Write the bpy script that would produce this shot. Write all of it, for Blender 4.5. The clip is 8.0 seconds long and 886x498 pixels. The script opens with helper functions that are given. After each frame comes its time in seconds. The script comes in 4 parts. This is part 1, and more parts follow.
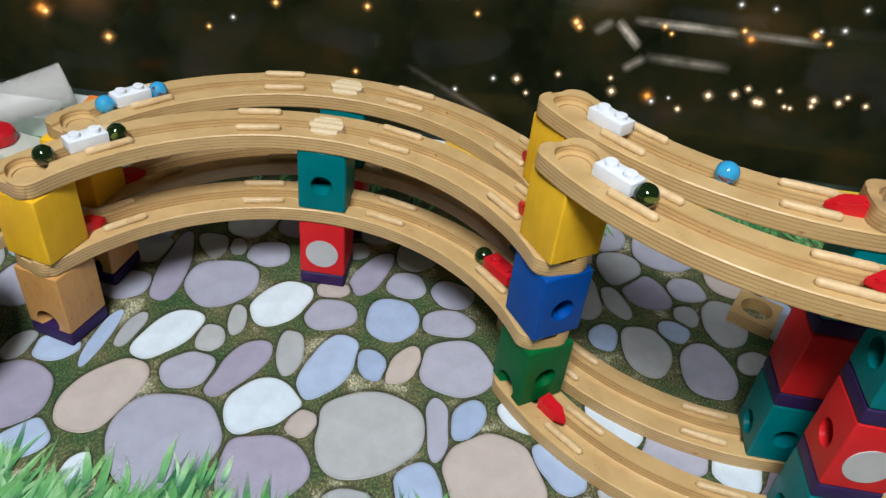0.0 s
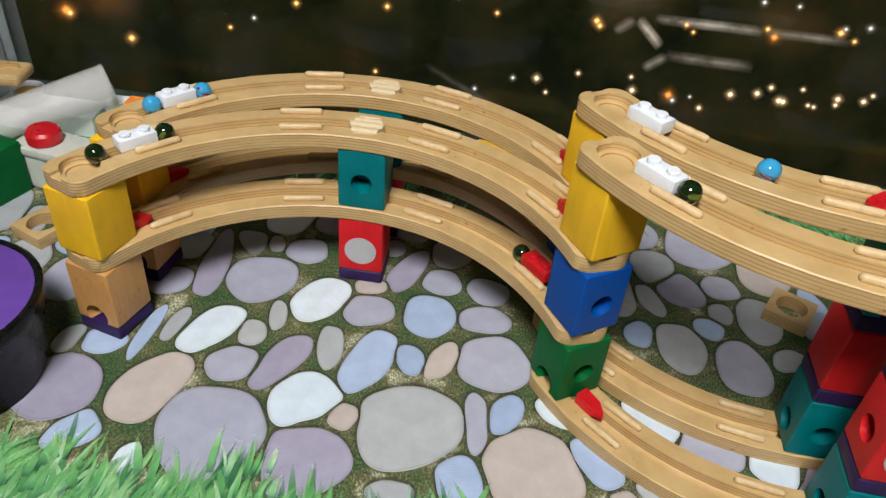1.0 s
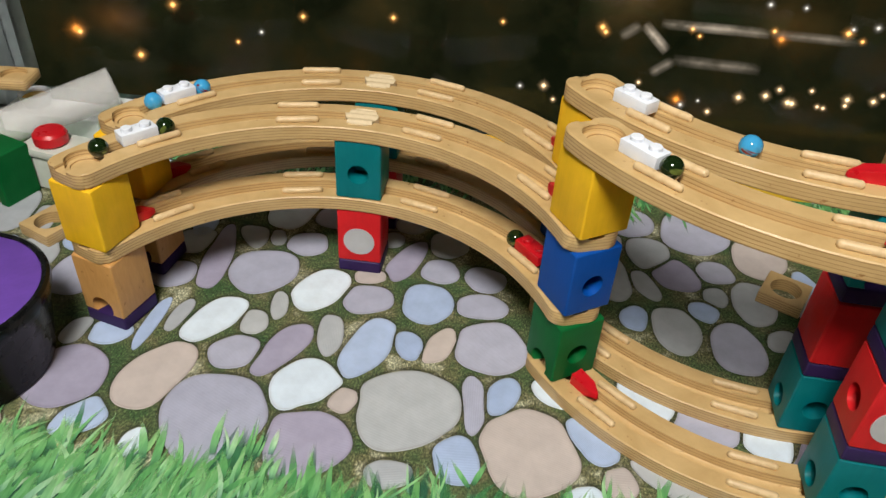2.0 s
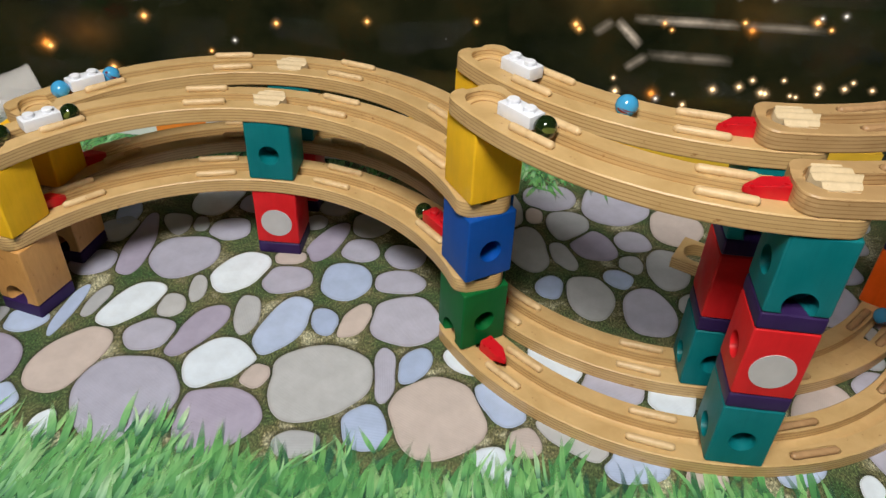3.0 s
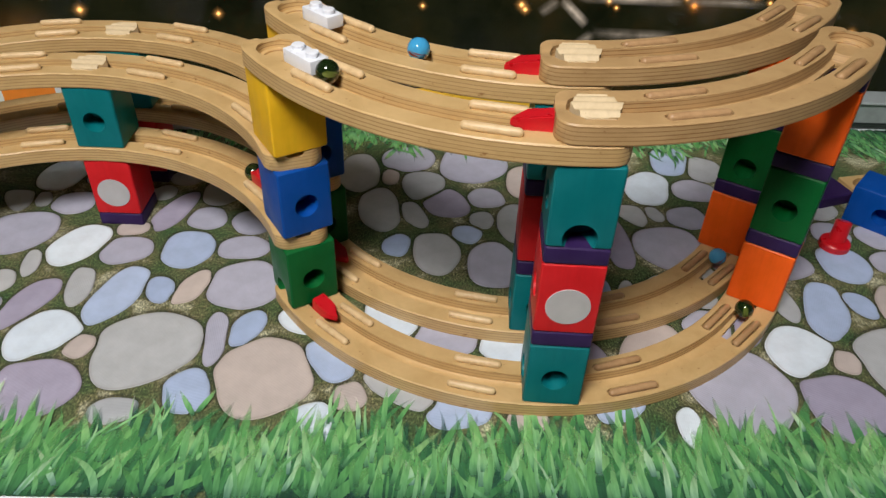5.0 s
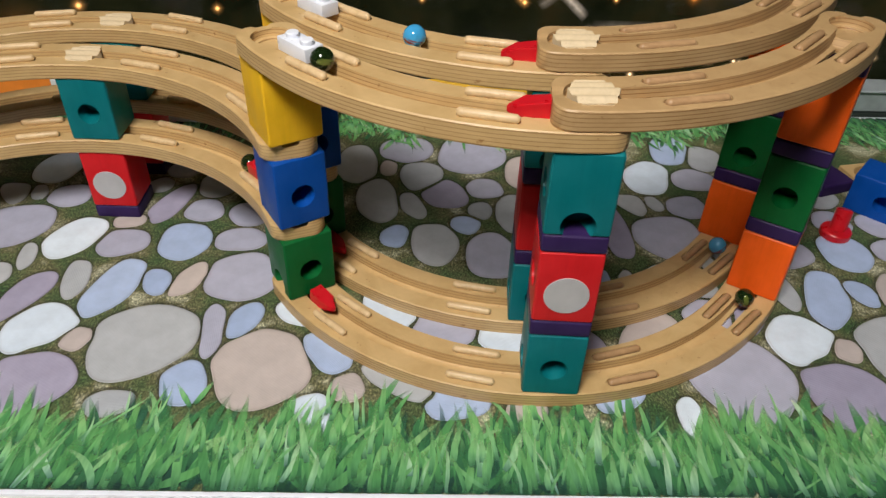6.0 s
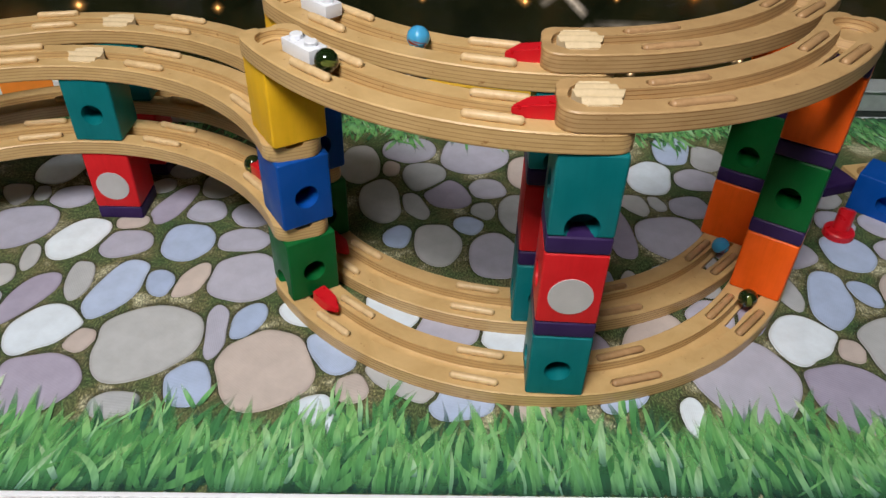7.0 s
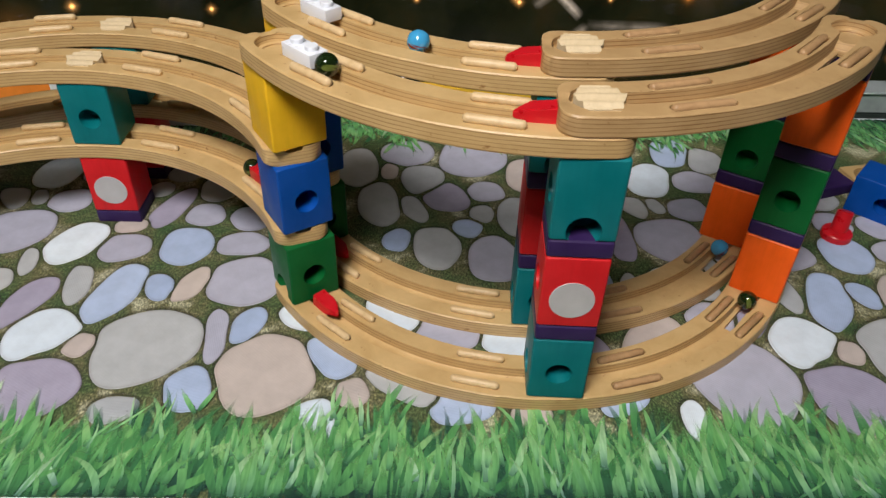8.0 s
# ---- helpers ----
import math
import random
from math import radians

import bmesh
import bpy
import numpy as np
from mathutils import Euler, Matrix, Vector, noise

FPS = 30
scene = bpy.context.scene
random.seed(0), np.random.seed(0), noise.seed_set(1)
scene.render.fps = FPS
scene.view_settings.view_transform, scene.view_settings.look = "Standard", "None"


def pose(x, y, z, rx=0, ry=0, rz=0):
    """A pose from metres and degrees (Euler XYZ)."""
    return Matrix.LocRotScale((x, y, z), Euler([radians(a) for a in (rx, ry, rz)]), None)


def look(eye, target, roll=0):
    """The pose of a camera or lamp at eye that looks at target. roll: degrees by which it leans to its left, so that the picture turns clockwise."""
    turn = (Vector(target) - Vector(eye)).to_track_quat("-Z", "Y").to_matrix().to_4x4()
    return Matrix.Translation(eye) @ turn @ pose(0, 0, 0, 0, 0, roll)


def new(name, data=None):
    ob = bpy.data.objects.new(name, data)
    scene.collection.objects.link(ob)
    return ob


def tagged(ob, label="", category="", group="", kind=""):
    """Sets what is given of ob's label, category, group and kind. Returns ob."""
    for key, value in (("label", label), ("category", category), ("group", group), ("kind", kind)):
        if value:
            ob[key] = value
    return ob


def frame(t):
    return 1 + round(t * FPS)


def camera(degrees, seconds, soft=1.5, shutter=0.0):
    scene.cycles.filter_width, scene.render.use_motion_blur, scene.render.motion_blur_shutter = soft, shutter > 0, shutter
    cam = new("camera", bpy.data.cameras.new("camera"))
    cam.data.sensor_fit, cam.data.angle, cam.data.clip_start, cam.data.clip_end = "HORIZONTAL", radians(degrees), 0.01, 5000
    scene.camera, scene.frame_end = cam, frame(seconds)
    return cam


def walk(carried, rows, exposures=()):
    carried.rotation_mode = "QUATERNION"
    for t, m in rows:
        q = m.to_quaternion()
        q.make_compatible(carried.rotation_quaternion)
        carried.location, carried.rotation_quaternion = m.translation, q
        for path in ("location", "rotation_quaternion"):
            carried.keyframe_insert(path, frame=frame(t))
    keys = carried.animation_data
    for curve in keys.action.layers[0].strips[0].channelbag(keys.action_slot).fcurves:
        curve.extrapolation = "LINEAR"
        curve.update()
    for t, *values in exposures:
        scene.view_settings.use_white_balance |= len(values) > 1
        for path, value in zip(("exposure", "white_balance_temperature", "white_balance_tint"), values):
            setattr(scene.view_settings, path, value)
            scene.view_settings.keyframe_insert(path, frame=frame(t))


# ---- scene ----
cam = camera(61.0, 8.0, soft=1.45)
# seconds, eye (x, y, z), yaw, pitch, roll in degrees
ROWS = [
    (0.0, 0.0404, 0.0088, 0.4920, 1.246, -37.672, 6.613),
    (0.5, 0.0297, 0.0046, 0.4946, 2.355, -37.856, 6.221),
    (1.0, 0.0242, -0.0024, 0.4950, 3.063, -37.848, 5.614),
    (2.5, 0.0680, -0.0351, 0.4833, 3.864, -36.982, 3.006),
    (3.0, 0.1095, -0.0425, 0.4782, 2.582, -36.990, 2.573),
    (3.5, 0.1490, -0.0442, 0.4729, 1.153, -37.088, 2.368),
    (4.0, 0.1838, -0.0475, 0.4653, -0.198, -37.336, 2.417),
    (4.5, 0.2123, -0.0496, 0.4607, -0.986, -37.622, 2.355),
    (5.0, 0.2227, -0.0508, 0.4583, -1.433, -37.943, 2.261),
    (6.5, 0.2255, -0.0488, 0.4519, -1.293, -38.455, 1.797),
    (7.0, 0.2230, -0.0487, 0.4541, -1.313, -38.455, 1.798),
    (7.5, 0.2208, -0.0490, 0.4542, -1.461, -38.411, 1.829),
    (8.0, 0.2188, -0.0471, 0.4556, -1.793, -38.385, 1.893),
]
walk(cam, [(t, pose(x, y, z, 90 + pitch, 0, yaw) @ pose(0, 0, 0, 0, 0, roll)) for t, x, y, z, yaw, pitch, roll in ROWS],
     ((0.0, 0.06, 5850, 9), (0.5, 0.06, 6150, 10), (1.0, 0.06, 6150, 10), (2.5, 0.04, 6500, 11), (4.0, 0.0, 6420, 14), (5.0, -0.05, 6380, 14), (8.0, -0.05, 6380, 14)))

# ---- light: a night room under a warm lamp out of view, a dim sky glow outside ----
world = bpy.data.worlds.new("night")
scene.world = world
world.use_nodes = True
world.node_tree.nodes["Background"].inputs["Color"].default_value = (0.05, 0.06, 0.09, 1)
world.node_tree.nodes["Background"].inputs["Strength"].default_value = 0.05
LAMP_POWER = 41.0
lamp_data = bpy.data.lights.new("unseen_lamp_glow", "AREA")
lamp_data.shape, lamp_data.size, lamp_data.energy, lamp_data.color = "DISK", 0.52, LAMP_POWER, (1.0, 0.94, 0.85)
lamp = new("unseen_lamp_glow", lamp_data)
# direction from the marble highlights, lowered to brighten the near side of the mat
lamp.matrix_world = look((-0.12, -0.47, 1.62), (0.10, 0.5, 0.0))
scene.view_settings.exposure = 0.0

# ---- materials ----


def mat(name, base, rough=0.5, metal=0.0):
    m = bpy.data.materials.new(name)
    m.use_nodes = True
    b = m.node_tree.nodes["Principled BSDF"]
    b.inputs["Base Color"].default_value = (*base, 1)
    b.inputs["Roughness"].default_value = rough
    b.inputs["Metallic"].default_value = metal
    return m, m.node_tree.nodes, m.node_tree.links, b


def add(nodes, kind, **props):
    n = nodes.new(kind)
    for k, v in props.items():
        n.inputs[k.replace("_", " ")].default_value = v
    return n


def ramp(nodes, stops, interpolation="LINEAR"):
    r = nodes.new("ShaderNodeValToRGB")
    r.color_ramp.interpolation = interpolation
    els = r.color_ramp.elements
    while len(els) < len(stops):
        els.new(0.5)
    for e, (p, c) in zip(els, stops):
        e.position, e.color = p, (*c, 1)
    return r


def bump_from(nodes, links, b, height, strength, distance):
    k = add(nodes, "ShaderNodeBump", Strength=strength, Distance=distance)
    links.new(height, k.inputs["Height"])
    links.new(k.outputs[0], b.inputs["Normal"])


def mix_colour(nodes, links, kind, fac, a, b):
    m = nodes.new("ShaderNodeMix")
    m.data_type, m.blend_type = "RGBA", kind
    for socket, v in (("Factor_Float", fac), ("A_Color", a), ("B_Color", b)):
        s = next(i for i in m.inputs if i.identifier == socket)
        if isinstance(v, (int, float)):
            s.default_value = v
        elif isinstance(v, tuple):
            s.default_value = (*v, 1)
        else:
            links.new(v, s)
    return next(o for o in m.outputs if o.identifier == "Result_Color")


def painted(name, base, rough=0.38):
    """Satin paint over wood: faint grain, small scuffs."""
    m, n, l, b = mat(name, base, rough)
    co = n.new("ShaderNodeTexCoord")
    mp = add(n, "ShaderNodeMapping", Scale=(300, 300, 26))
    l.new(co.outputs["Object"], mp.inputs[0])
    grain = add(n, "ShaderNodeTexNoise", Scale=1.0, Detail=4.0, Roughness=0.6)
    l.new(mp.outputs[0], grain.inputs["Vector"])
    blot = add(n, "ShaderNodeTexNoise", Scale=38.0, Detail=3.0)
    l.new(co.outputs["Object"], blot.inputs["Vector"])
    dark = tuple(c * 0.93 for c in base)
    light = tuple(min(1, c * 1.04 + 0.004) for c in base)
    r1 = ramp(n, [(0.35, dark), (0.62, light)])
    l.new(blot.outputs["Fac"], r1.inputs[0])
    r2 = ramp(n, [(0.30, (0.93, 0.93, 0.93)), (0.60, (1, 1, 1))])
    l.new(grain.outputs["Fac"], r2.inputs[0])
    l.new(mix_colour(n, l, "MULTIPLY", 1.0, r1.outputs[0], r2.outputs[0]), b.inputs["Base Color"])
    b.inputs["Specular IOR Level"].default_value = 0.12
    rr = ramp(n, [(0.3, (rough - 0.08,) * 3), (0.7, (rough + 0.14,) * 3)])
    l.new(blot.outputs["Fac"], rr.inputs[0])
    l.new(rr.outputs[0], b.inputs["Roughness"])
    bump_from(n, l, b, grain.outputs["Fac"], 0.25, 0.0003)
    return m


def wood(name, light, dark, grain_scale=(40, 40, 40), layers=0.0, thickness=0.014, rough=0.45):
    """Birch: grain, blotches, and glued layers that show on the edges where layers > 0."""
    m, n, l, b = mat(name, light, rough)
    co = n.new("ShaderNodeTexCoord")
    mp = add(n, "ShaderNodeMapping", Scale=grain_scale)
    l.new(co.outputs["Object"], mp.inputs[0])
    wav = add(n, "ShaderNodeTexNoise", Scale=3.0, Detail=6.0, Roughness=0.65, Distortion=0.6)
    l.new(mp.outputs[0], wav.inputs["Vector"])
    r1 = ramp(n, [(0.33, dark), (0.55, light), (0.78, tuple(min(1, c * 1.12) for c in light))])
    l.new(wav.outputs["Fac"], r1.inputs[0])
    blot = add(n, "ShaderNodeTexNoise", Scale=22.0, Detail=2.0)
    l.new(co.outputs["Object"], blot.inputs["Vector"])
    r3 = ramp(n, [(0.35, (0.93, 0.91, 0.87)), (0.65, (1.0, 1.0, 1.0))])
    l.new(blot.outputs["Fac"], r3.inputs[0])
    colour = mix_colour(n, l, "MULTIPLY", 1.0, r1.outputs[0], r3.outputs[0])
    if layers:
        sep = n.new("ShaderNodeSeparateXYZ")
        l.new(co.outputs["Object"], sep.inputs[0])
        wob = add(n, "ShaderNodeTexNoise", Scale=60.0, Detail=1.0)
        l.new(co.outputs["Object"], wob.inputs["Vector"])
        a1 = n.new("ShaderNodeMath")
        a1.operation = "MULTIPLY_ADD"
        l.new(sep.outputs[2], a1.inputs[0])
        a1.inputs[1].default_value = layers / thickness
        wm = n.new("ShaderNodeMath")
        wm.operation = "MULTIPLY"
        l.new(wob.outputs["Fac"], wm.inputs[0])
        wm.inputs[1].default_value = 0.22
        l.new(wm.outputs[0], a1.inputs[2])
        fr = n.new("ShaderNodeMath")
        fr.operation = "FRACT"
        l.new(a1.outputs[0], fr.inputs[0])
        r2 = ramp(n, [(0.0, (1, 1, 1)), (0.40, (1, 1, 1)), (0.47, (0.42, 0.28, 0.17)), (0.58, (0.54, 0.39, 0.26)), (0.68, (1, 1, 1))])
        l.new(fr.outputs[0], r2.inputs[0])
        geo = n.new("ShaderNodeNewGeometry")
        up = n.new("ShaderNodeSeparateXYZ")
        l.new(geo.outputs["Normal"], up.inputs[0])
        face = n.new("ShaderNodeMath")
        face.operation = "ABSOLUTE"
        l.new(up.outputs[2], face.inputs[0])
        veneer = ramp(n, [(0.55, (1, 1, 1)), (0.9, (0, 0, 0))])
        l.new(face.outputs[0], veneer.inputs[0])
        fade = add(n, "ShaderNodeTexNoise", Scale=9.0, Detail=1.0)
        l.new(co.outputs["Object"], fade.inputs["Vector"])
        r5 = ramp(n, [(0.38, (0.6, 0.6, 0.6)), (0.62, (1, 1, 1))])
        l.new(fade.outputs["Fac"], r5.inputs[0])
        edge = mix_colour(n, l, "MULTIPLY", 1.0, veneer.outputs[0], r5.outputs[0])
        layered = mix_colour(n, l, "MULTIPLY", 1.0, colour, r2.outputs[0])
        colour = mix_colour(n, l, "MIX", edge, colour, layered)
    fleck = add(n, "ShaderNodeTexNoise", Scale=170.0, Detail=2.0)
    l.new(co.outputs["Object"], fleck.inputs["Vector"])
    r4 = ramp(n, [(0.70, (1, 1, 1)), (0.78, (0.62, 0.50, 0.38))])
    l.new(fleck.outputs["Fac"], r4.inputs[0])
    colour = mix_colour(n, l, "MULTIPLY", 1.0, colour, r4.outputs[0])
    l.new(colour, b.inputs["Base Color"])
    bump_from(n, l, b, wav.outputs["Fac"], 0.2, 0.0004)
    return m


def plastic(name, base, rough=0.28, spread=0.06):
    m, n, l, b = mat(name, base, rough)
    co = n.new("ShaderNodeTexCoord")
    tx = add(n, "ShaderNodeTexNoise", Scale=70.0, Detail=4.0)
    l.new(co.outputs["Object"], tx.inputs["Vector"])
    r = ramp(n, [(0.3, tuple(c * (1 - spread * 2) for c in base)), (0.7, tuple(min(1, c * (1 + spread)) for c in base))])
    l.new(tx.outputs["Fac"], r.inputs[0])
    l.new(r.outputs[0], b.inputs["Base Color"])
    rr = ramp(n, [(0.3, (rough - 0.06,) * 3), (0.7, (rough + 0.12,) * 3)])
    l.new(tx.outputs["Fac"], rr.inputs[0])
    l.new(rr.outputs[0], b.inputs["Roughness"])
    return m


def fabric_print(name, base, spread=0.1):
    """Ink printed on woven cloth: fine weave relief, soft uneven ink, pebble rims darkened as drawn shade."""
    m, n, l, b = mat(name, base, 0.85)
    co = n.new("ShaderNodeTexCoord")
    ink = add(n, "ShaderNodeTexNoise", Scale=45.0, Detail=5.0, Roughness=0.6)
    l.new(co.outputs["Object"], ink.inputs["Vector"])
    r = ramp(n, [(0.3, tuple(c * (1 - spread) for c in base)), (0.7, tuple(min(1, c * (1 + spread)) for c in base))])
    l.new(ink.outputs["Fac"], r.inputs[0])
    info = n.new("ShaderNodeObjectInfo")
    r2 = ramp(n, [(0.0, (0.90, 0.90, 0.92)), (1.0, (1.04, 1.02, 1.0))])
    l.new(info.outputs["Random"], r2.inputs[0])
    # the print's pebble shade, put into the colour towards the rim
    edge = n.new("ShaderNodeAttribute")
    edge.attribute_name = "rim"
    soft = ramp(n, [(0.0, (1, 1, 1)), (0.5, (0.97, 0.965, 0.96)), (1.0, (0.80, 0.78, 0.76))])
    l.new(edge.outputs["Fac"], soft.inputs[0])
    toned = mix_colour(n, l, "MULTIPLY", 1.0, r.outputs[0], r2.outputs[0])
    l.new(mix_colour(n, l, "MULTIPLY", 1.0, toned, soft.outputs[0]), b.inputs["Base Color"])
    wv = add(n, "ShaderNodeTexWave", Scale=205.0, Distortion=0.5)
    wv.bands_direction = "Y"
    l.new(co.outputs["Object"], wv.inputs["Vector"])
    bump_from(n, l, b, wv.outputs["Fac"], 0.40, 0.0003)
    return m


BIRCH = wood("birch_plywood", (0.580, 0.405, 0.186), (0.520, 0.352, 0.152), (14, 14, 60), layers=5.0)
BEECH = wood("beech_plywood", (0.50, 0.335, 0.158), (0.44, 0.285, 0.130), (14, 14, 60), layers=5.0)
ROD = wood("pale_dowel", (0.67, 0.50, 0.28), (0.59, 0.42, 0.22), (30, 30, 30))
INSET_ROD = wood("tan_dowel", (0.44, 0.275, 0.135), (0.36, 0.215, 0.10), (30, 30, 30))
CREAM = wood("cream_wood", (0.66, 0.545, 0.355), (0.60, 0.49, 0.31), (60, 60, 60), rough=0.5)
TAN = wood("tan_block", (0.57, 0.305, 0.098), (0.51, 0.265, 0.082), (60, 60, 14))
YELLOW = painted("yellow_paint", (0.80, 0.47, 0.014))
BLUE_P = painted("blue_paint", (0.001, 0.066, 0.345))
GREEN_P = painted("green_paint", (0.001, 0.110, 0.024))
TEAL = painted("teal_paint", (0.001, 0.158, 0.178))
RED_P = painted("red_paint", (0.60, 0.014, 0.018))
PURPLE = painted("purple_paint", (0.030, 0.014, 0.078))
ORANGE = painted("orange_paint", (0.87, 0.118, 0.008))
RED_PL = plastic("red_plastic", (0.56, 0.008, 0.016), 0.3)
WHITE_PL = plastic("white_plastic", (0.77, 0.82, 0.90), 0.3, 0.02)
GREY_DISC = plastic("grey_felt", (0.47, 0.475, 0.485), 0.8, 0.04)


def glass_marble(name, tint, streak, amount):
    """Tinted glass with ribbons of opaque colour."""
    m, n, l, b = mat(name, tint, 0.04)
    co = n.new("ShaderNodeTexCoord")
    tx = add(n, "ShaderNodeTexNoise", Scale=52.0, Detail=1.5, Distortion=1.6)
    l.new(co.outputs["Object"], tx.inputs["Vector"])
    r = ramp(n, [(amount, tint), (amount + 0.05, streak)])
    l.new(tx.outputs["Fac"], r.inputs[0])
    l.new(r.outputs[0], b.inputs["Base Color"])
    b.inputs["Coat Weight"].default_value = 0.6
    b.inputs["Coat Roughness"].default_value = 0.03
    return m, b


MARBLE_BLUE, _b = glass_marble("blue_marble_glass", (0.05, 0.33, 0.62), (0.13, 0.012, 0.012), 0.60)
MARBLE_GREEN, _b = glass_marble("green_marble_glass", (0.010, 0.024, 0.006), (0.13, 0.17, 0.035), 0.58)
_b.inputs["Transmission Weight"].default_value = 0.25

# ---- mesh helpers ----
T, H, W = 0.014, 0.0613, 0.0435  # track thickness, block height, block width
TW = 0.0455  # track width


def mesh_of(name, bm, material, smooth=True):
    me = bpy.data.meshes.new(name)
    bmesh.ops.recalc_face_normals(bm, faces=bm.faces)
    bm.to_mesh(me)
    bm.free()
    me.materials.append(material)
    if smooth:
        for p in me.polygons:
            p.use_smooth = True
        me.set_sharp_from_angle(angle=radians(34))
    return me


def thing(name, bm, material, m, label, category, group="", smooth=True):
    ob = new(name, mesh_of(name, bm, material, smooth))
    ob.matrix_world = m
    return tagged(ob, label, category, group)


def part(name, bm, material, parent, label="", at=None, smooth=True):
    ob = new(name, mesh_of(name, bm, material, smooth))
    ob.parent = parent
    if at is not None:
        ob.matrix_basis = at
    return tagged(ob, label) if label else ob


def box(bm, sx, sy, sz, m=None, bevel=0.0, seg=2):
    """A box that stands on its own z = 0."""
    r = bmesh.ops.create_cube(bm, size=1.0)
    vs = r["verts"]
    for v in vs:
        v.co = Vector((v.co.x * sx, v.co.y * sy, (v.co.z + 0.5) * sz))
    if bevel:
        es = list({e for v in vs for e in v.link_edges})
        out = bmesh.ops.bevel(bm, geom=es, offset=bevel, segments=seg, profile=0.6, affect="EDGES")
        vs = list({v for f in out["faces"] for v in f.verts} | {v for v in vs if v.is_valid})
    if m is not None:
        bmesh.ops.transform(bm, matrix=m, verts=[v for v in vs if v.is_valid])
    return bm


def tube(bm, r0, r1, depth, m=None, seg=32, caps=True):
    """A cone or cylinder along z, from z = 0 to depth."""
    r = bmesh.ops.create_cone(bm, cap_ends=caps, segments=seg, radius1=r0, radius2=r1, depth=depth)
    bmesh.ops.translate(bm, vec=(0, 0, depth / 2), verts=r["verts"])
    if m is not None:
        bmesh.ops.transform(bm, matrix=m, verts=r["verts"])
    return bm


def lathe(bm, profile, seg=40, m=None):
    """A turned body from (radius, height) pairs."""
    rings = []
    for r, z in profile:
        rings.append([bm.verts.new((r * math.cos(2 * math.pi * k / seg), r * math.sin(2 * math.pi * k / seg), z)) for k in range(seg)])
    for a, b in zip(rings, rings[1:]):
        for k in range(seg):
            bm.faces.new((a[k], a[(k + 1) % seg], b[(k + 1) % seg], b[k]))
    for ring in (rings[0], rings[-1]):
        bm.faces.new(ring)
    if m is not None:
        bmesh.ops.transform(bm, matrix=m, verts=[v for ring in rings for v in ring])
    return bm


def pill(bm, length, radius, m):
    """A dowel with rounded ends along x."""
    prof = [(0.0008, -length / 2), (radius * 0.55, -length / 2 + radius * 0.12), (radius * 0.9, -length / 2 + radius * 0.5), (radius, -length / 2 + radius * 0.95),
            (radius, length / 2 - radius * 0.95), (radius * 0.9, length / 2 - radius * 0.5), (radius * 0.55, length / 2 - radius * 0.12), (0.0008, length / 2)]
    return lathe(bm, prof, 16, m @ pose(0, 0, 0, 0, 90, 0))


def carve(ob, cutter_bm):
    """Cuts the cutter's shape out of ob's mesh for good."""
    cme = bpy.data.meshes.new("cutter")
    bmesh.ops.recalc_face_normals(cutter_bm, faces=cutter_bm.faces)
    cutter_bm.to_mesh(cme)
    cutter_bm.free()
    cut = new("cutter", cme)
    cut.matrix_world = ob.matrix_world
    mod = ob.modifiers.new("cut", "BOOLEAN")
    mod.operation, mod.solver, mod.object = "DIFFERENCE", "EXACT", cut
    bpy.context.view_layer.update()
    dg = bpy.context.evaluated_depsgraph_get()
    me = bpy.data.meshes.new_from_object(ob.evaluated_get(dg))
    ob.modifiers.clear()
    old = ob.data
    ob.data = me
    bpy.data.meshes.remove(old)
    bpy.data.objects.remove(cut)
    for p in me.polygons:
        p.use_smooth = True
    me.set_sharp_from_angle(angle=radians(34))


# ---- the room: floor, walls, ceiling, window ----
FLOOR_MAT, _n, _l, _b = mat("pale_floor_sheet", (0.72, 0.70, 0.66), 0.6)
_t = add(_n, "ShaderNodeTexNoise", Scale=9.0, Detail=5.0)
_r = ramp(_n, [(0.3, (0.60, 0.58, 0.54)), (0.7, (0.76, 0.74, 0.70))])
_l.new(_t.outputs["Fac"], _r.inputs[0])
_l.new(_r.outputs[0], _b.inputs["Base Color"])
# walls and ceiling out of view, kept dark to hold back bounced light
WALL_MAT, _n, _l, _b = mat("unseen_dark_wall", (0.2, 0.19, 0.17), 0.8)
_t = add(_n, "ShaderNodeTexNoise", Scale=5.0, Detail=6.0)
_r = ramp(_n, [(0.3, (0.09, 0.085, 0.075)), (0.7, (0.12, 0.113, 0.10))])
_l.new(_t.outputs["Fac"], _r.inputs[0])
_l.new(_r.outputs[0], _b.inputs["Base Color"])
DARK_FLOOR = wood("unseen_floor_wood", (0.10, 0.06, 0.035), (0.07, 0.04, 0.022), (3, 30, 3))
PANEL_MAT = plastic("grey_green_panel", (0.17, 0.195, 0.18), 0.5, 0.1)
FRAME_MAT = plastic("grey_window_frame", (0.30, 0.35, 0.36), 0.4, 0.08)
X0, X1, Y0, YW, ZC = -1.7, 2.1, -2.3, 0.825, 2.45
MAT_NEAR, MAT_FAR = 0.25, 0.806


def slab(name, x0, x1, y0, y1, z0, z1, material, label, category, bevel=0.0):
    bm = bmesh.new()
    box(bm, x1 - x0, y1 - y0, z1 - z0, None, bevel)
    ob = thing(name, bm, material, pose((x0 + x1) / 2, (y0 + y1) / 2, z0), label, category, smooth=False)
    ob["kind"] = "structure"
    return ob


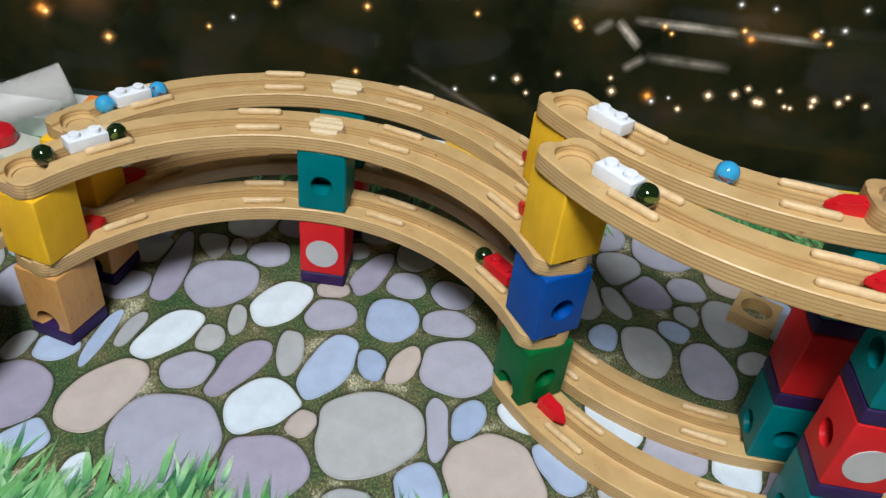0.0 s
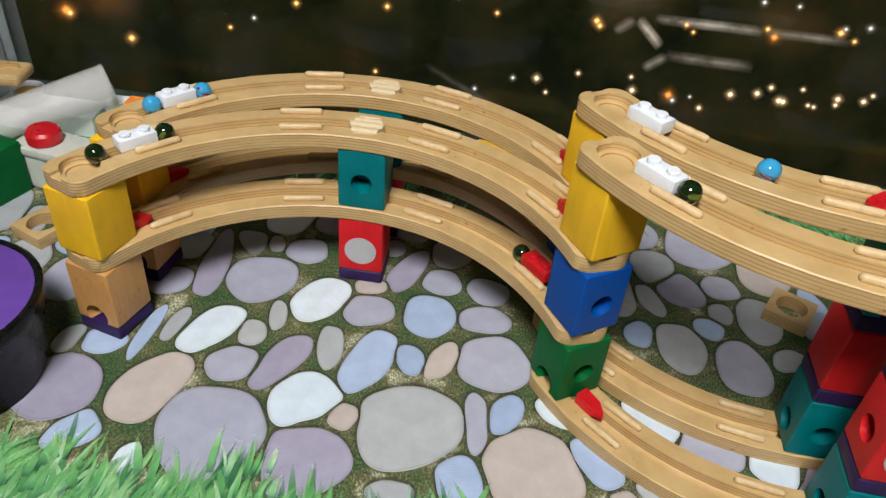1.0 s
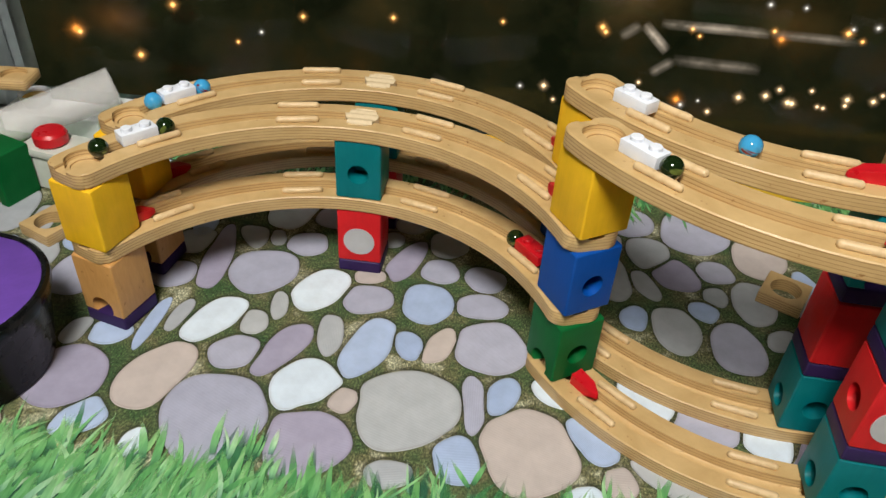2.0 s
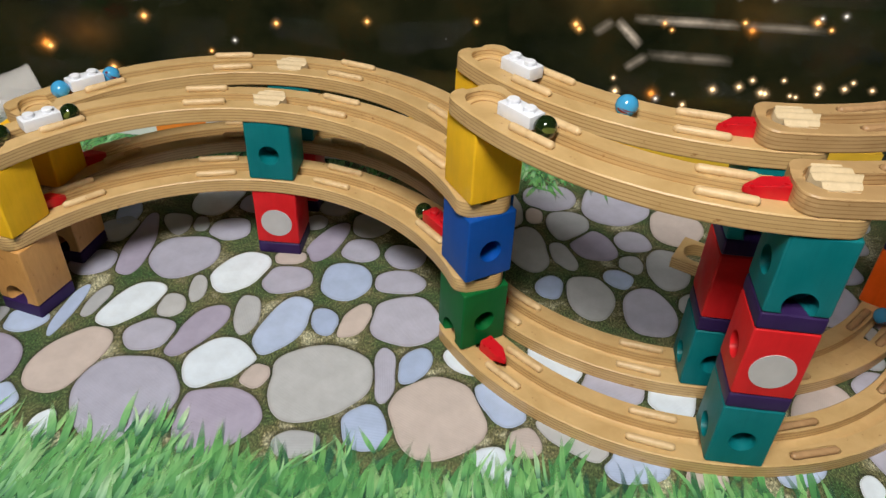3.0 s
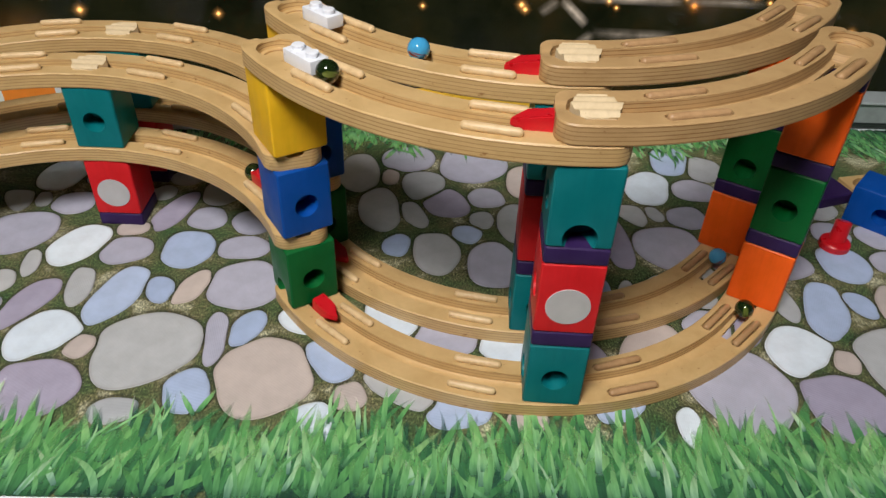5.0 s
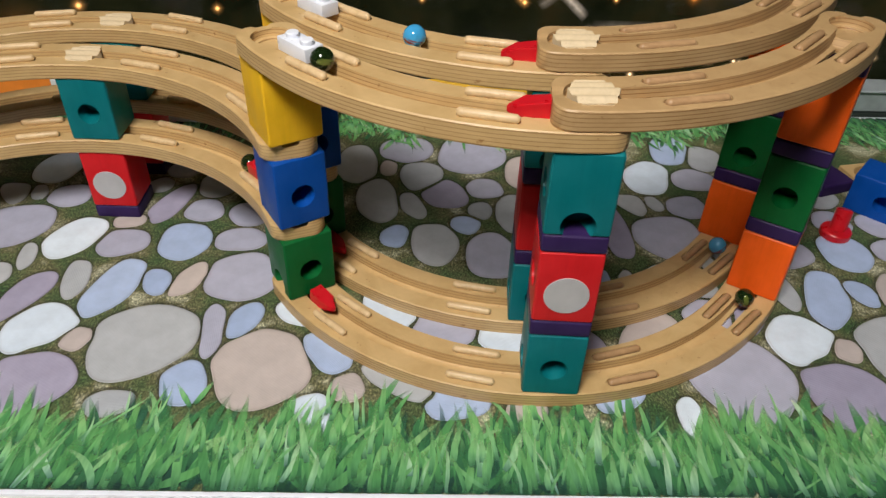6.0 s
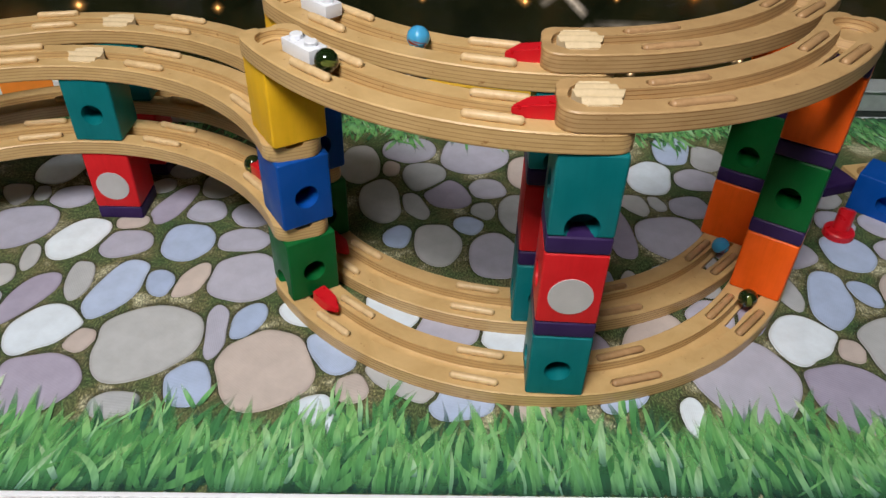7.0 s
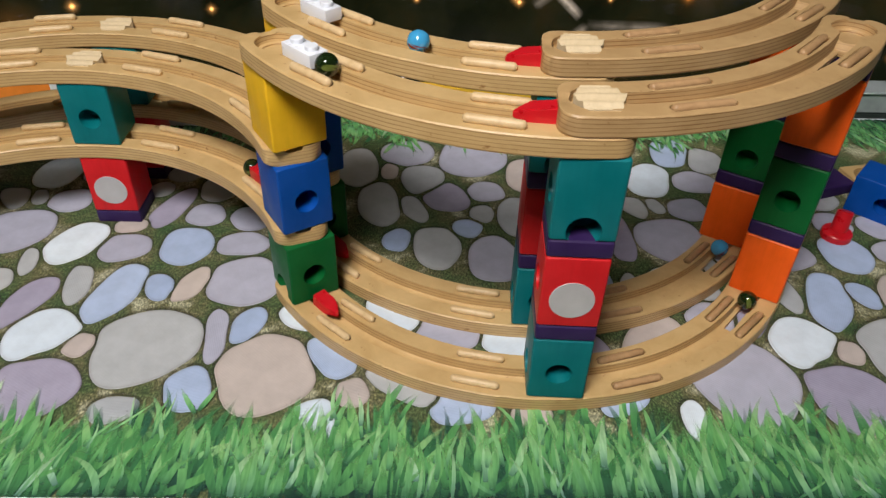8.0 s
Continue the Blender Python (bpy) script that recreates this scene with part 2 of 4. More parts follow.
# ledge edge and sunken dark floor are made up, to cut bounced light
LEDGE_Y, ZF = 0.17, -0.46
slab("window_seat", X0, X1, LEDGE_Y, YW + 0.012, ZF + 0.002, -0.002, FLOOR_MAT, "pale off-white window seat under the play mat", "window seat", 0.004)
slab("floor", X0 - 0.1, X1 + 0.1, Y0 - 0.1, YW + 0.02, ZF - 0.12, ZF, DARK_FLOOR, "dark wooden floor added out of view", "floor")
slab("ceiling", X0 - 0.1, X1 + 0.1, Y0 - 0.1, YW + 0.1, ZC, ZC + 0.1, WALL_MAT, "plain dark room ceiling, out of view", "ceiling")
slab("wall_west", X0 - 0.1, X0, Y0, YW, ZF, ZC, WALL_MAT, "plain dark side wall, out of view", "wall")
slab("wall_east", X1, X1 + 0.1, Y0, YW, ZF, ZC, WALL_MAT, "plain dark side wall, out of view", "wall")
slab("wall_south", X0 - 0.1, X1 + 0.1, Y0 - 0.1, Y0, ZF, ZC, WALL_MAT, "plain dark wall behind the player, out of view", "wall")
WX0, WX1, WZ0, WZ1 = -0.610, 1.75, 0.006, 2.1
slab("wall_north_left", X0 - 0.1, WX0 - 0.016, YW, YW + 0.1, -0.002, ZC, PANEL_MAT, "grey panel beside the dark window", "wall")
slab("wall_north_right", WX1 + 0.02, X1 + 0.1, YW, YW + 0.1, -0.002, ZC, WALL_MAT, "dark wall beside the window, out of view", "wall")
slab("wall_north_top", WX0 - 0.016, WX1 + 0.02, YW, YW + 0.1, WZ1, ZC, WALL_MAT, "dark wall above the window, out of view", "wall")
GLASS, _n, _l, _b = mat("window_glass", (1, 1, 1), 0.0)
_b.inputs["Transmission Weight"].default_value = 1.0
_b.inputs["IOR"].default_value = 1.22
window = tagged(new("window_1"), "large dark night window with a grey metal frame", "window", kind="structure")
window.matrix_world = pose(0, YW, 0)
DARK_RAIL = plastic("dark_green_rail", (0.020, 0.030, 0.026), 0.35, 0.1)
for nm, x0, x1, z0, z1, y0, y1, material in (("window_sill", WX0 - 0.016, WX1 + 0.02, -0.002, WZ0, -0.0165, 0.06, DARK_RAIL), ("sash_rail", 0.66, WX1, WZ0, 0.033, -0.012, 0.020, FRAME_MAT),
                                             ("sash_lip", 0.66, WX1, 0.033, 0.037, -0.016, 0.020, FRAME_MAT), ("frame_post", WX0 - 0.016, WX0, WZ0, WZ1, -0.008, 0.05, FRAME_MAT),
                                             ("frame_post", WX1, WX1 + 0.02, WZ0, WZ1, -0.008, 0.05, FRAME_MAT), ("frame_head", WX0, WX1, WZ1 - 0.02, WZ1, -0.008, 0.05, FRAME_MAT)):
    bm = bmesh.new()
    box(bm, x1 - x0, y1 - y0, z1 - z0, pose((x0 + x1) / 2, (y0 + y1) / 2, z0), 0.0015, 1)
    part(nm, bm, material, window, smooth=False)
bm = bmesh.new()
box(bm, WX1 - WX0, 0.006, WZ1 - 0.02 - WZ0, pose((WX0 + WX1) / 2, 0.028, WZ0))
pane = part("pane", bm, GLASS, window, "clear window glass with the night behind it", smooth=False)
pane.visible_shadow = False

# ---- the night city, far below and behind the glass ----
EYE = Vector((0.15, -0.03, 0.48))
FAR = 60.0


def out_there(azimuth, dip, d=FAR):
    a, e = radians(azimuth), radians(dip)
    return EYE + d * Vector((math.sin(a) * math.cos(e), math.cos(a) * math.cos(e), math.sin(e)))


def glow(name, colour, strength):
    m = bpy.data.materials.new(name)
    m.use_nodes = True
    n, l = m.node_tree.nodes, m.node_tree.links
    n.clear()
    o, e = n.new("ShaderNodeOutputMaterial"), n.new("ShaderNodeEmission")
    e.inputs[0].default_value, e.inputs[1].default_value = (*colour, 1), strength
    l.new(e.outputs[0], o.inputs[0])
    return m, n, l, e


CITY, _n, _l, _e = glow("city_night", (0.01, 0.008, 0.006), 1.0)
_c = _n.new("ShaderNodeTexCoord")
_m = add(_n, "ShaderNodeMapping", Scale=(0.055, 0.055, 0.11))
_l.new(_c.outputs["Object"], _m.inputs[0])
_t = add(_n, "ShaderNodeTexNoise", Scale=1.9, Detail=7.0, Roughness=0.62)
_l.new(_m.outputs[0], _t.inputs["Vector"])
_r = ramp(_n, [(0.38, (0.0050, 0.0066, 0.0026)), (0.52, (0.0120, 0.0128, 0.0048)), (0.66, (0.022, 0.0155, 0.0046)), (0.80, (0.06, 0.030, 0.007))])
_l.new(_t.outputs["Fac"], _r.inputs[0])
_haze = _r.outputs[0]
# soft orange glow patches painted into the backdrop's colour
for _az, _dip, _reach, _tone in ((-29.5, -19.8, 5.5, (0.19, 0.075, 0.015)), (20, -17.5, 8.0, (0.085, 0.042, 0.010)), (9, -17.5, 8.0, (0.13, 0.068, 0.017)), (-10, -19.5, 6.0, (0.030, 0.020, 0.006))):
    _px = EYE.x + math.tan(radians(_az)) * 75.0 - 10.0
    _pz = EYE.z + math.tan(radians(_dip)) / math.cos(radians(_az)) * 75.0 + 10.0
    _q = add(_n, "ShaderNodeMapping", Location=(-_px / _reach, -_pz / (_reach * 0.62), 0), Scale=(1 / _reach, 1 / (_reach * 0.62), 1))
    _l.new(_c.outputs["Object"], _q.inputs[0])
    _g = _n.new("ShaderNodeTexGradient")
    _g.gradient_type = "QUADRATIC_SPHERE"
    _l.new(_q.outputs[0], _g.inputs[0])
    _k = mix_colour(_n, _l, "MULTIPLY", 1.0, _g.outputs["Color"], _t.outputs["Fac"])
    _haze = mix_colour(_n, _l, "ADD", 1.0, _haze, mix_colour(_n, _l, "MULTIPLY", 1.0, _k, _tone))
_l.new(_haze, _e.inputs[0])
bm = bmesh.new()
bmesh.ops.create_grid(bm, x_segments=2, y_segments=2, size=1.0)
bmesh.ops.scale(bm, vec=(140, 90, 1), verts=bm.verts)
thing("backdrop", bm, CITY, pose(10, 75, -10, 90, 0, 0), "dark night city haze beyond the window", "backdrop", smooth=False)["kind"] = "structure"


def soft_glow(name, colour, strength, grain=0.0):
    """Glow painted into a flat shape: full in the middle, faded out at its rim."""
    m, n, l, e = glow(name, colour, strength)
    at = n.new("ShaderNodeAttribute")
    at.attribute_name = "glow"
    fac = at.outputs["Fac"]
    if grain:
        co = n.new("ShaderNodeTexCoord")
        tx = add(n, "ShaderNodeTexNoise", Scale=grain, Detail=4.0, Roughness=0.6)
        l.new(co.outputs["Object"], tx.inputs["Vector"])
        r = ramp(n, [(0.32, (0.25, 0.25, 0.25)), (0.62, (1, 1, 1))])
        l.new(tx.outputs["Fac"], r.inputs[0])
        fac = mix_colour(n, l, "MULTIPLY", 1.0, fac, r.outputs[0])
    clear = n.new("ShaderNodeBsdfTransparent")
    mx = n.new("ShaderNodeMixShader")
    l.new(fac, mx.inputs[0])
    l.new(clear.outputs[0], mx.inputs[1])
    l.new(e.outputs[0], mx.inputs[2])
    l.new(mx.outputs[0], next(k for k in n if k.type == "OUTPUT_MATERIAL").inputs[0])
    return m


def city_lights(name, spots, size, colour, strength, label):
    """Far lamps: a bright core, its halo and four short rays of glare drawn as a fading disc."""
    bm = bmesh.new()
    lay = bm.verts.layers.float.new("glow")
    rnd = random.Random(name)
    for az, dip in spots:
        s = size * rnd.uniform(0.75, 1.35)
        to = out_there(az, dip)
        face = Matrix.Translation(to) @ (EYE - to).to_track_quat("Z", "Y").to_matrix().to_4x4()
        mid = bm.verts.new(to)
        mid[lay] = 1.0
        rings = [[mid] * 32]
        for reach, level in ((0.40, 1.0), (0.85, 0.40), (1.5, 0.08), (2.5, 0.018), (3.6, 0.0)):
            ring = []
            for k in range(32):
                th = 2 * math.pi * k / 32
                ray = 1.0 + (0.22 if reach > 0.6 and k % 8 == 0 else 0.0)
                v = bm.verts.new(face @ Vector((s * reach * ray * math.cos(th), s * reach * ray * math.sin(th), 0)))
                v[lay] = level
                ring.append(v)
            inner = rings[-1]
            for k in range(32):
                q = (k + 1) % 32
                bm.faces.new((inner[k], ring[k], ring[q]) if inner[k] is inner[q] else (inner[k], ring[k], ring[q], inner[q]))
            rings.append(ring)
    m = soft_glow(name + "_glow", colour, strength)
    tagged(thing(name, bm, m, Matrix.Identity(4), label, "city lights"), kind="stuff")


city_lights("amber_city_lights", [(-32.0, -20.4), (-28.3, -22.3), (-21.2, -21.9), (-16.2, -20.3), (-9.3, -20.3), (-10.1, -24.9), (-0.8, -20.1), (6.8, -19.7), (7.1, -20.0),
                                  (13.3, -18.9), (13.9, -19.3), (18.8, -18.1), (23.4, -17.3), (24.4, -17.6), (-25.5, -19.2), (2.0, -17.0), (30.0, -18.5), (33.5, -20.0)], 0.125, (1.0, 0.46, 0.12), 3.0, "amber street lights far off in the night")
city_lights("warm_city_lights", [(3.0, -24.3), (3.9, -25.2), (6.2, -23.5), (10.3, -23.1), (10.6, -24.0), (15.9, -24.2), (17.8, -22.8), (19.6, -22.3), (20.4, -21.7), (21.2, -22.4), (21.5, -22.4),
                                 (22.5, -21.3), (23.2, -22.2), (23.6, -22.2), (24.9, -21.3), (24.9, -21.7), (26.5, -21.0), (26.9, -20.5), (28.2, -20.7), (30.5, -21.2), (32.0, -20.2)], 0.110, (1.0, 0.66, 0.34), 3.2, "warm white lights in a row far off")
city_lights("cool_city_lights", [(-19.4, -21.3), (-1.9, -25.6), (1.1, -24.5), (13.8, -24.1), (15.0, -23.6), (23.6, -17.0), (25.0, -16.6), (18.0, -16.5), (20.3, -16.3), (25.8, -15.1)], 0.09, (1.0, 0.93, 0.8), 1.4, "small pale lights far off")
city_lights("large_amber_city_lights", [(19.4, -18.5), (13.4, -23.8), (-32.2, -20.2)], 0.22, (1.0, 0.33, 0.05), 1.7, "larger amber lights far off")


def lit_edge(name, a, b, thick, strength, label):
    """A bright line far off: a ribbon with its own painted glow, strongest along the middle, that fades at its sides
    and ends.
    """
    p, q = out_there(*a), out_there(*b)
    d = (q - p).normalized()
    side = d.cross(EYE - p).normalized()
    bm = bmesh.new()
    lay = bm.verts.layers.float.new("glow")
    rows = []
    for k in range(13):
        f = k / 12
        mid = p.lerp(q, f)
        end = min(1.0, 4 * min(f, 1 - f) + 0.05)
        row = []
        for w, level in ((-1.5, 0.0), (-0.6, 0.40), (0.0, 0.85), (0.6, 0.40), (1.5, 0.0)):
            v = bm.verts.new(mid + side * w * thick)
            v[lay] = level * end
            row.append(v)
        rows.append(row)
    for u, v in zip(rows, rows[1:]):
        for k in range(4):
            bm.faces.new((u[k], u[k + 1], v[k + 1], v[k]))
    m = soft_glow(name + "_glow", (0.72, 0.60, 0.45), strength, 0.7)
    tagged(thing(name, bm, m, Matrix.Identity(4), label, "lit roof edge"), kind="structure")


# the light on these far edges is the ribbons' own glow
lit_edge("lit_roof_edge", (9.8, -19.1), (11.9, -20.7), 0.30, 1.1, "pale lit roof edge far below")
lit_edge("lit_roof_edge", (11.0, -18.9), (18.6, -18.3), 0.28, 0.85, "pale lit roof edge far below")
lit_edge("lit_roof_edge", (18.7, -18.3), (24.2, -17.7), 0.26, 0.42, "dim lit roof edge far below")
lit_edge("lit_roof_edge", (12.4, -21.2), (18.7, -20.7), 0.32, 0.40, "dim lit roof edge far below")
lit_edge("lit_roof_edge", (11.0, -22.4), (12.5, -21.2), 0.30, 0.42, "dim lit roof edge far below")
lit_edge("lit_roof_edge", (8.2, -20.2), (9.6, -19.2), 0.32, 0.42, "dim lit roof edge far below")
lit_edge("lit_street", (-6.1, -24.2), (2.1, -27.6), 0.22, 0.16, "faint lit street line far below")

# ---- things: wooden tracks, blocks, marbles ----
C1, R1 = Vector((0.3145, 0.5955)), 0.2445
C2, R2 = Vector((-0.0915, 0.3583)), 0.2270
A_B1, A_T, A_O = 214.6, 271.3, 328.4  # where the three towers stand on the first circle
A_B2, A_A, A_L = 26.2, 88.5, 151.0  # and on the second one
BACK = Vector((0.0015, 0.0782, 0.0))  # from the near run to the far one
BACK_2 = BACK + Vector((0.0010, 0.0010, 0.0))  # the same on the second circle


def on_arc(c, r, a, z=0.0):
    return Vector((c.x + r * math.cos(radians(a)), c.y + r * math.sin(radians(a)), z))


def arc_track(c, r, holes, z, label, rods, groove, group, plugs=(), shift=Vector((0, 0, 0)), inset=False, through_end=False):
    """A curved plywood rail with a marble groove, cups at the hole angles and dowels beside the groove."""
    a0, a1 = holes[0], holes[-1]
    over = W / 2 / r  # past the outer holes
    s0, s1 = radians(a0) - over, radians(a1) + over
    length = (s1 - s0) * r
    rc = 0.012
    steps = max(24, int(length / 0.004))
    ss = [rc * (1 - math.cos(math.pi / 2 * k / 6)) for k in range(6)]
    inner = list(np.linspace(rc, length - rc, steps))
    ss = ss + inner + [length - s for s in reversed(ss)]
    gw, e = 0.0071, 0.0009
    bm = bmesh.new()
    rows = []
    for s in ss:
        d = min(s, length - s)
        hw = TW / 2 - rc + math.sqrt(max(0.0, rc * rc - (rc - d) ** 2)) if d < rc else TW / 2
        f = s / length
        gd = groove(f)
        if d < 0.040:  # the groove runs out towards the end cups
            gd = min(gd, 0.0045 + max(0.0, d - 0.034) * 0.8)
        if d < 0.009:
            gd = min(gd, 0.0036 if r < 0.235 else 0.0012)
        ang = s0 + s / r
        ca, sa = math.cos(ang), math.sin(ang)
        prof = [(-hw, e), (-hw + e, 0), (hw - e, 0), (hw, e), (hw, T - e), (hw - e, T), (gw, T), (gw - 0.0007, T - gd + 0.001), (gw - 0.0026, T - gd), (-gw + 0.0026, T - gd), (-gw + 0.0007, T - gd + 0.001), (-gw, T), (-hw + e, T), (-hw, T - e)]
        rows.append([bm.verts.new(((r + u) * ca, (r + u) * sa, w)) for u, w in prof])
    n = len(rows[0])
    for p, q in zip(rows, rows[1:]):
        for k in range(n):
            bm.faces.new((p[k], p[(k + 1) % n], q[(k + 1) % n], q[k]))
    bm.faces.new(rows[0])
    bm.faces.new(list(reversed(rows[-1])))
    ob = thing("wooden_track", bm, BEECH if inset else BIRCH, pose(c.x + shift.x, c.y + shift.y, z), label, "toy track", group)
    cut = bmesh.new()
    for k, a in enumerate(holes):
        p = on_arc(Vector((0, 0)), r, a)
        lathe(cut, [(0.0112, T - 0.0080), (0.0118, T - 0.0066), (0.0150, T - 0.0066), (0.0153, T - 0.0060), (0.0153, T + 0.01)], 48, pose(p.x, p.y, 0))
    carve(ob, cut)
    if through_end:
        cut = bmesh.new()
        q = on_arc(Vector((0, 0)), r, holes[-1] - 10.6)
        box(cut, 0.0066, 0.044, 0.06, pose(q.x, q.y, -0.03, 0, 0, holes[-1] - 10.6))
        carve(ob, cut)
    cut = bmesh.new()
    for a in (rods if inset else ROD_LOW[2:] if through_end else ()):
        for side in (-1, 1):
            p = on_arc(Vector((0, 0)), r + side * 0.0140, a, T)
            pill(cut, 0.0440, 0.0043, pose(p.x, p.y, p.z, 0, 0, a + 90 - side))
    if len(cut.verts):
        carve(ob, cut)
    else:
        cut.free()
    for a in rods:
        for side in (-1, 1):
            bm = bmesh.new()
            p = on_arc(Vector((0, 0)), r + side * 0.0140, a, T + (-0.0006 if inset else 0.0021))
            pill(bm, 0.0415 if inset else 0.0385, 0.0031, pose(p.x, p.y, p.z, 0, 0, a + 90 - side * 1.0))
            part("guide_rod", bm, INSET_ROD if inset else ROD, ob, "tan round dowel set in the rail" if inset else "pale round dowel")
    for a in plugs:
        bm = bmesh.new()
        wavy_plug(bm)
        p = on_arc(Vector((0, 0)), r, a, T - 0.006)
        part("wavy_plug", bm, CREAM, ob, "cream wooden plug with a wavy top", at=pose(p.x, p.y, p.z, 0, 0, a + 90))
    return ob


def wavy_plug(bm):
    """A pointed six-sided plug, its top waved across the track."""
    nx, ny = 12, 40
    grid = []
    for j in range(ny + 1):
        v = -0.0155 + 0.031 * j / ny
        reach = 0.0118 + 0.0040 * max(0.0, 1 - abs(v) / 0.009)
        reach -= 0.0028 * max(0.0, (abs(v) - 0.0115) / 0.004)
        zz = 0.0075 + 0.0011 * math.cos(v / 0.031 * 2 * math.pi * 3.5) + 0.0007 * math.cos(v / 0.031 * 2 * math.pi)
        grid.append([bm.verts.new((-reach + 2 * reach * i / nx, v, zz)) for i in range(nx + 1)])
    for p, q in zip(grid, grid[1:]):
        for i in range(nx):
            bm.faces.new((p[i], p[i + 1], q[i + 1], q[i]))
    rim = bmesh.ops.extrude_edge_only(bm, edges=[e for e in bm.edges if e.is_boundary])
    for v in rim["geom"]:
        if isinstance(v, bmesh.types.BMVert):
            v.co.z = 0.0


def flat_groove(f):
    return 0.0095


def sinking_groove(f):
    return 0.0080 + 0.0035 * f if f < 0.93 else 0.0040


RUN = "marble run tracks"
ROD_LAB = (A_B2 + 13.5, A_A - 16.0, A_A + 14.8, A_L - 15.5)
ROD_LOW = (A_B1 + 14.2, A_T - 13.8, A_T + 14.8, A_O - 13.6)
for shift, shift_2 in ((Vector((0, 0, 0)), Vector((0, 0, 0))), (BACK, BACK_2)):
    arc_track(C1, R1, (A_B1, A_T, A_O), 0.0, "curved birch plywood marble track lying on the mat", ROD_LOW[:2], flat_groove, RUN, shift=shift, through_end=True)
    arc_track(C2, R2, (A_B2, A_A, A_L), T + H, "curved birch plywood marble track at mid height", ROD_LAB, flat_groove, RUN, shift=shift_2)
    arc_track(C2, R2, (A_B2, A_A, A_L), 2 * T + 2 * H, "curved birch plywood marble track on yellow and teal blocks", ROD_LAB, flat_groove, RUN, plugs=(A_A,), shift=shift_2)
    arc_track(C1, R1, (A_B1, A_T), 3 * T + 3 * H, "curved birch plywood marble track on top of the tall towers", (A_B1 + 14.2, A_T - 13.8), flat_groove, RUN, shift=shift)
    arc_track(C1, R1, (A_T - (0.6 if shift.y == 0 else 0.9), A_O), 4 * T + 3 * H, "curved plywood track overlapping the end of the next", (A_T + 13.4, A_O - 12.2), sinking_groove, RUN, plugs=(A_T,), shift=shift + Vector((-0.01 * shift.y, 0, 0)), inset=True, through_end=True)

# dowels set in the far half of the lowest rails
for tr in [o for o in scene.objects if o.name.startswith("wooden_track") and abs(o.matrix_basis.translation.z) < 1e-6 and o.parent is None]:
    for a in ROD_LOW[2:]:
        for side in (-1, 1):
            bm = bmesh.new()
            p = on_arc(Vector((0, 0)), R1 + side * 0.0140, a, T - 0.0006)
            pill(bm, 0.0415, 0.0031, pose(p.x, p.y, p.z, 0, 0, a + 90 - side))
            part("guide_rod", bm, INSET_ROD, tr, "tan round dowel set in the rail")


def block(material, place, turn, label, holes=(), disc=False, height=H, name="building_block", group="marble run blocks"):
    """A painted block with softened edges. holes: (face, kind); faces front, left, right; kinds ball, arch."""
    bm = bmesh.new()
    box(bm, W, W, height, None, 0.0028, 3)
    ob = thing(name, bm, material, Matrix.Translation(place) @ pose(0, 0, 0, 0, 0, turn), label, "toy block", group)
    cut, any_cut = bmesh.new(), False
    for face, kind in holes:
        spin = {"front": 0, "right": 90, "left": -90}[face]
        zc = {"ball": height * 0.42, "arch": 0.0062, "low": height * 0.27}[kind]
        rr = 0.0114 if kind == "arch" else 0.0098
        tube(cut, rr, rr, 0.019, pose(0, 0, 0, 0, 0, spin) @ pose(0, -W / 2 - 0.004, zc, -90 + 14, 0, 0), 32)
        any_cut = True
    if any_cut:
        carve(ob, cut)
    else:
        cut.free()
    if disc:
        bm = bmesh.new()
        tube(bm, 0.0155, 0.0155, 0.0012, pose(0, -W / 2 + 0.0004, height * 0.41, 90, 0, 0), 40)
        part("disc_inlay", bm, GREY_DISC, ob, "flat light grey round inlay")
    return ob


def tower(x, y, turn, pieces, shift):
    z = 0.0
    for piece in pieces:
        if piece is None:
            z += T
            continue
        material, label, holes, disc, height = piece
        block(material, Vector((x, y, z)) + shift, turn, label, holes, disc, height, "spacer_block" if height < 0.03 else "building_block")
        z += height


def b(material, label, holes=(), disc=False):
    return (material, label, holes, disc, H)


SP = (PURPLE, "thin dark purple painted wooden spacer block", (), False, T)
PB, PT, PO = on_arc(C1, R1, A_B1), on_arc(C1, R1, A_T), on_arc(C1, R1, A_O)
PA, PL = on_arc(C2, R2, A_A), on_arc(C2, R2, A_L)
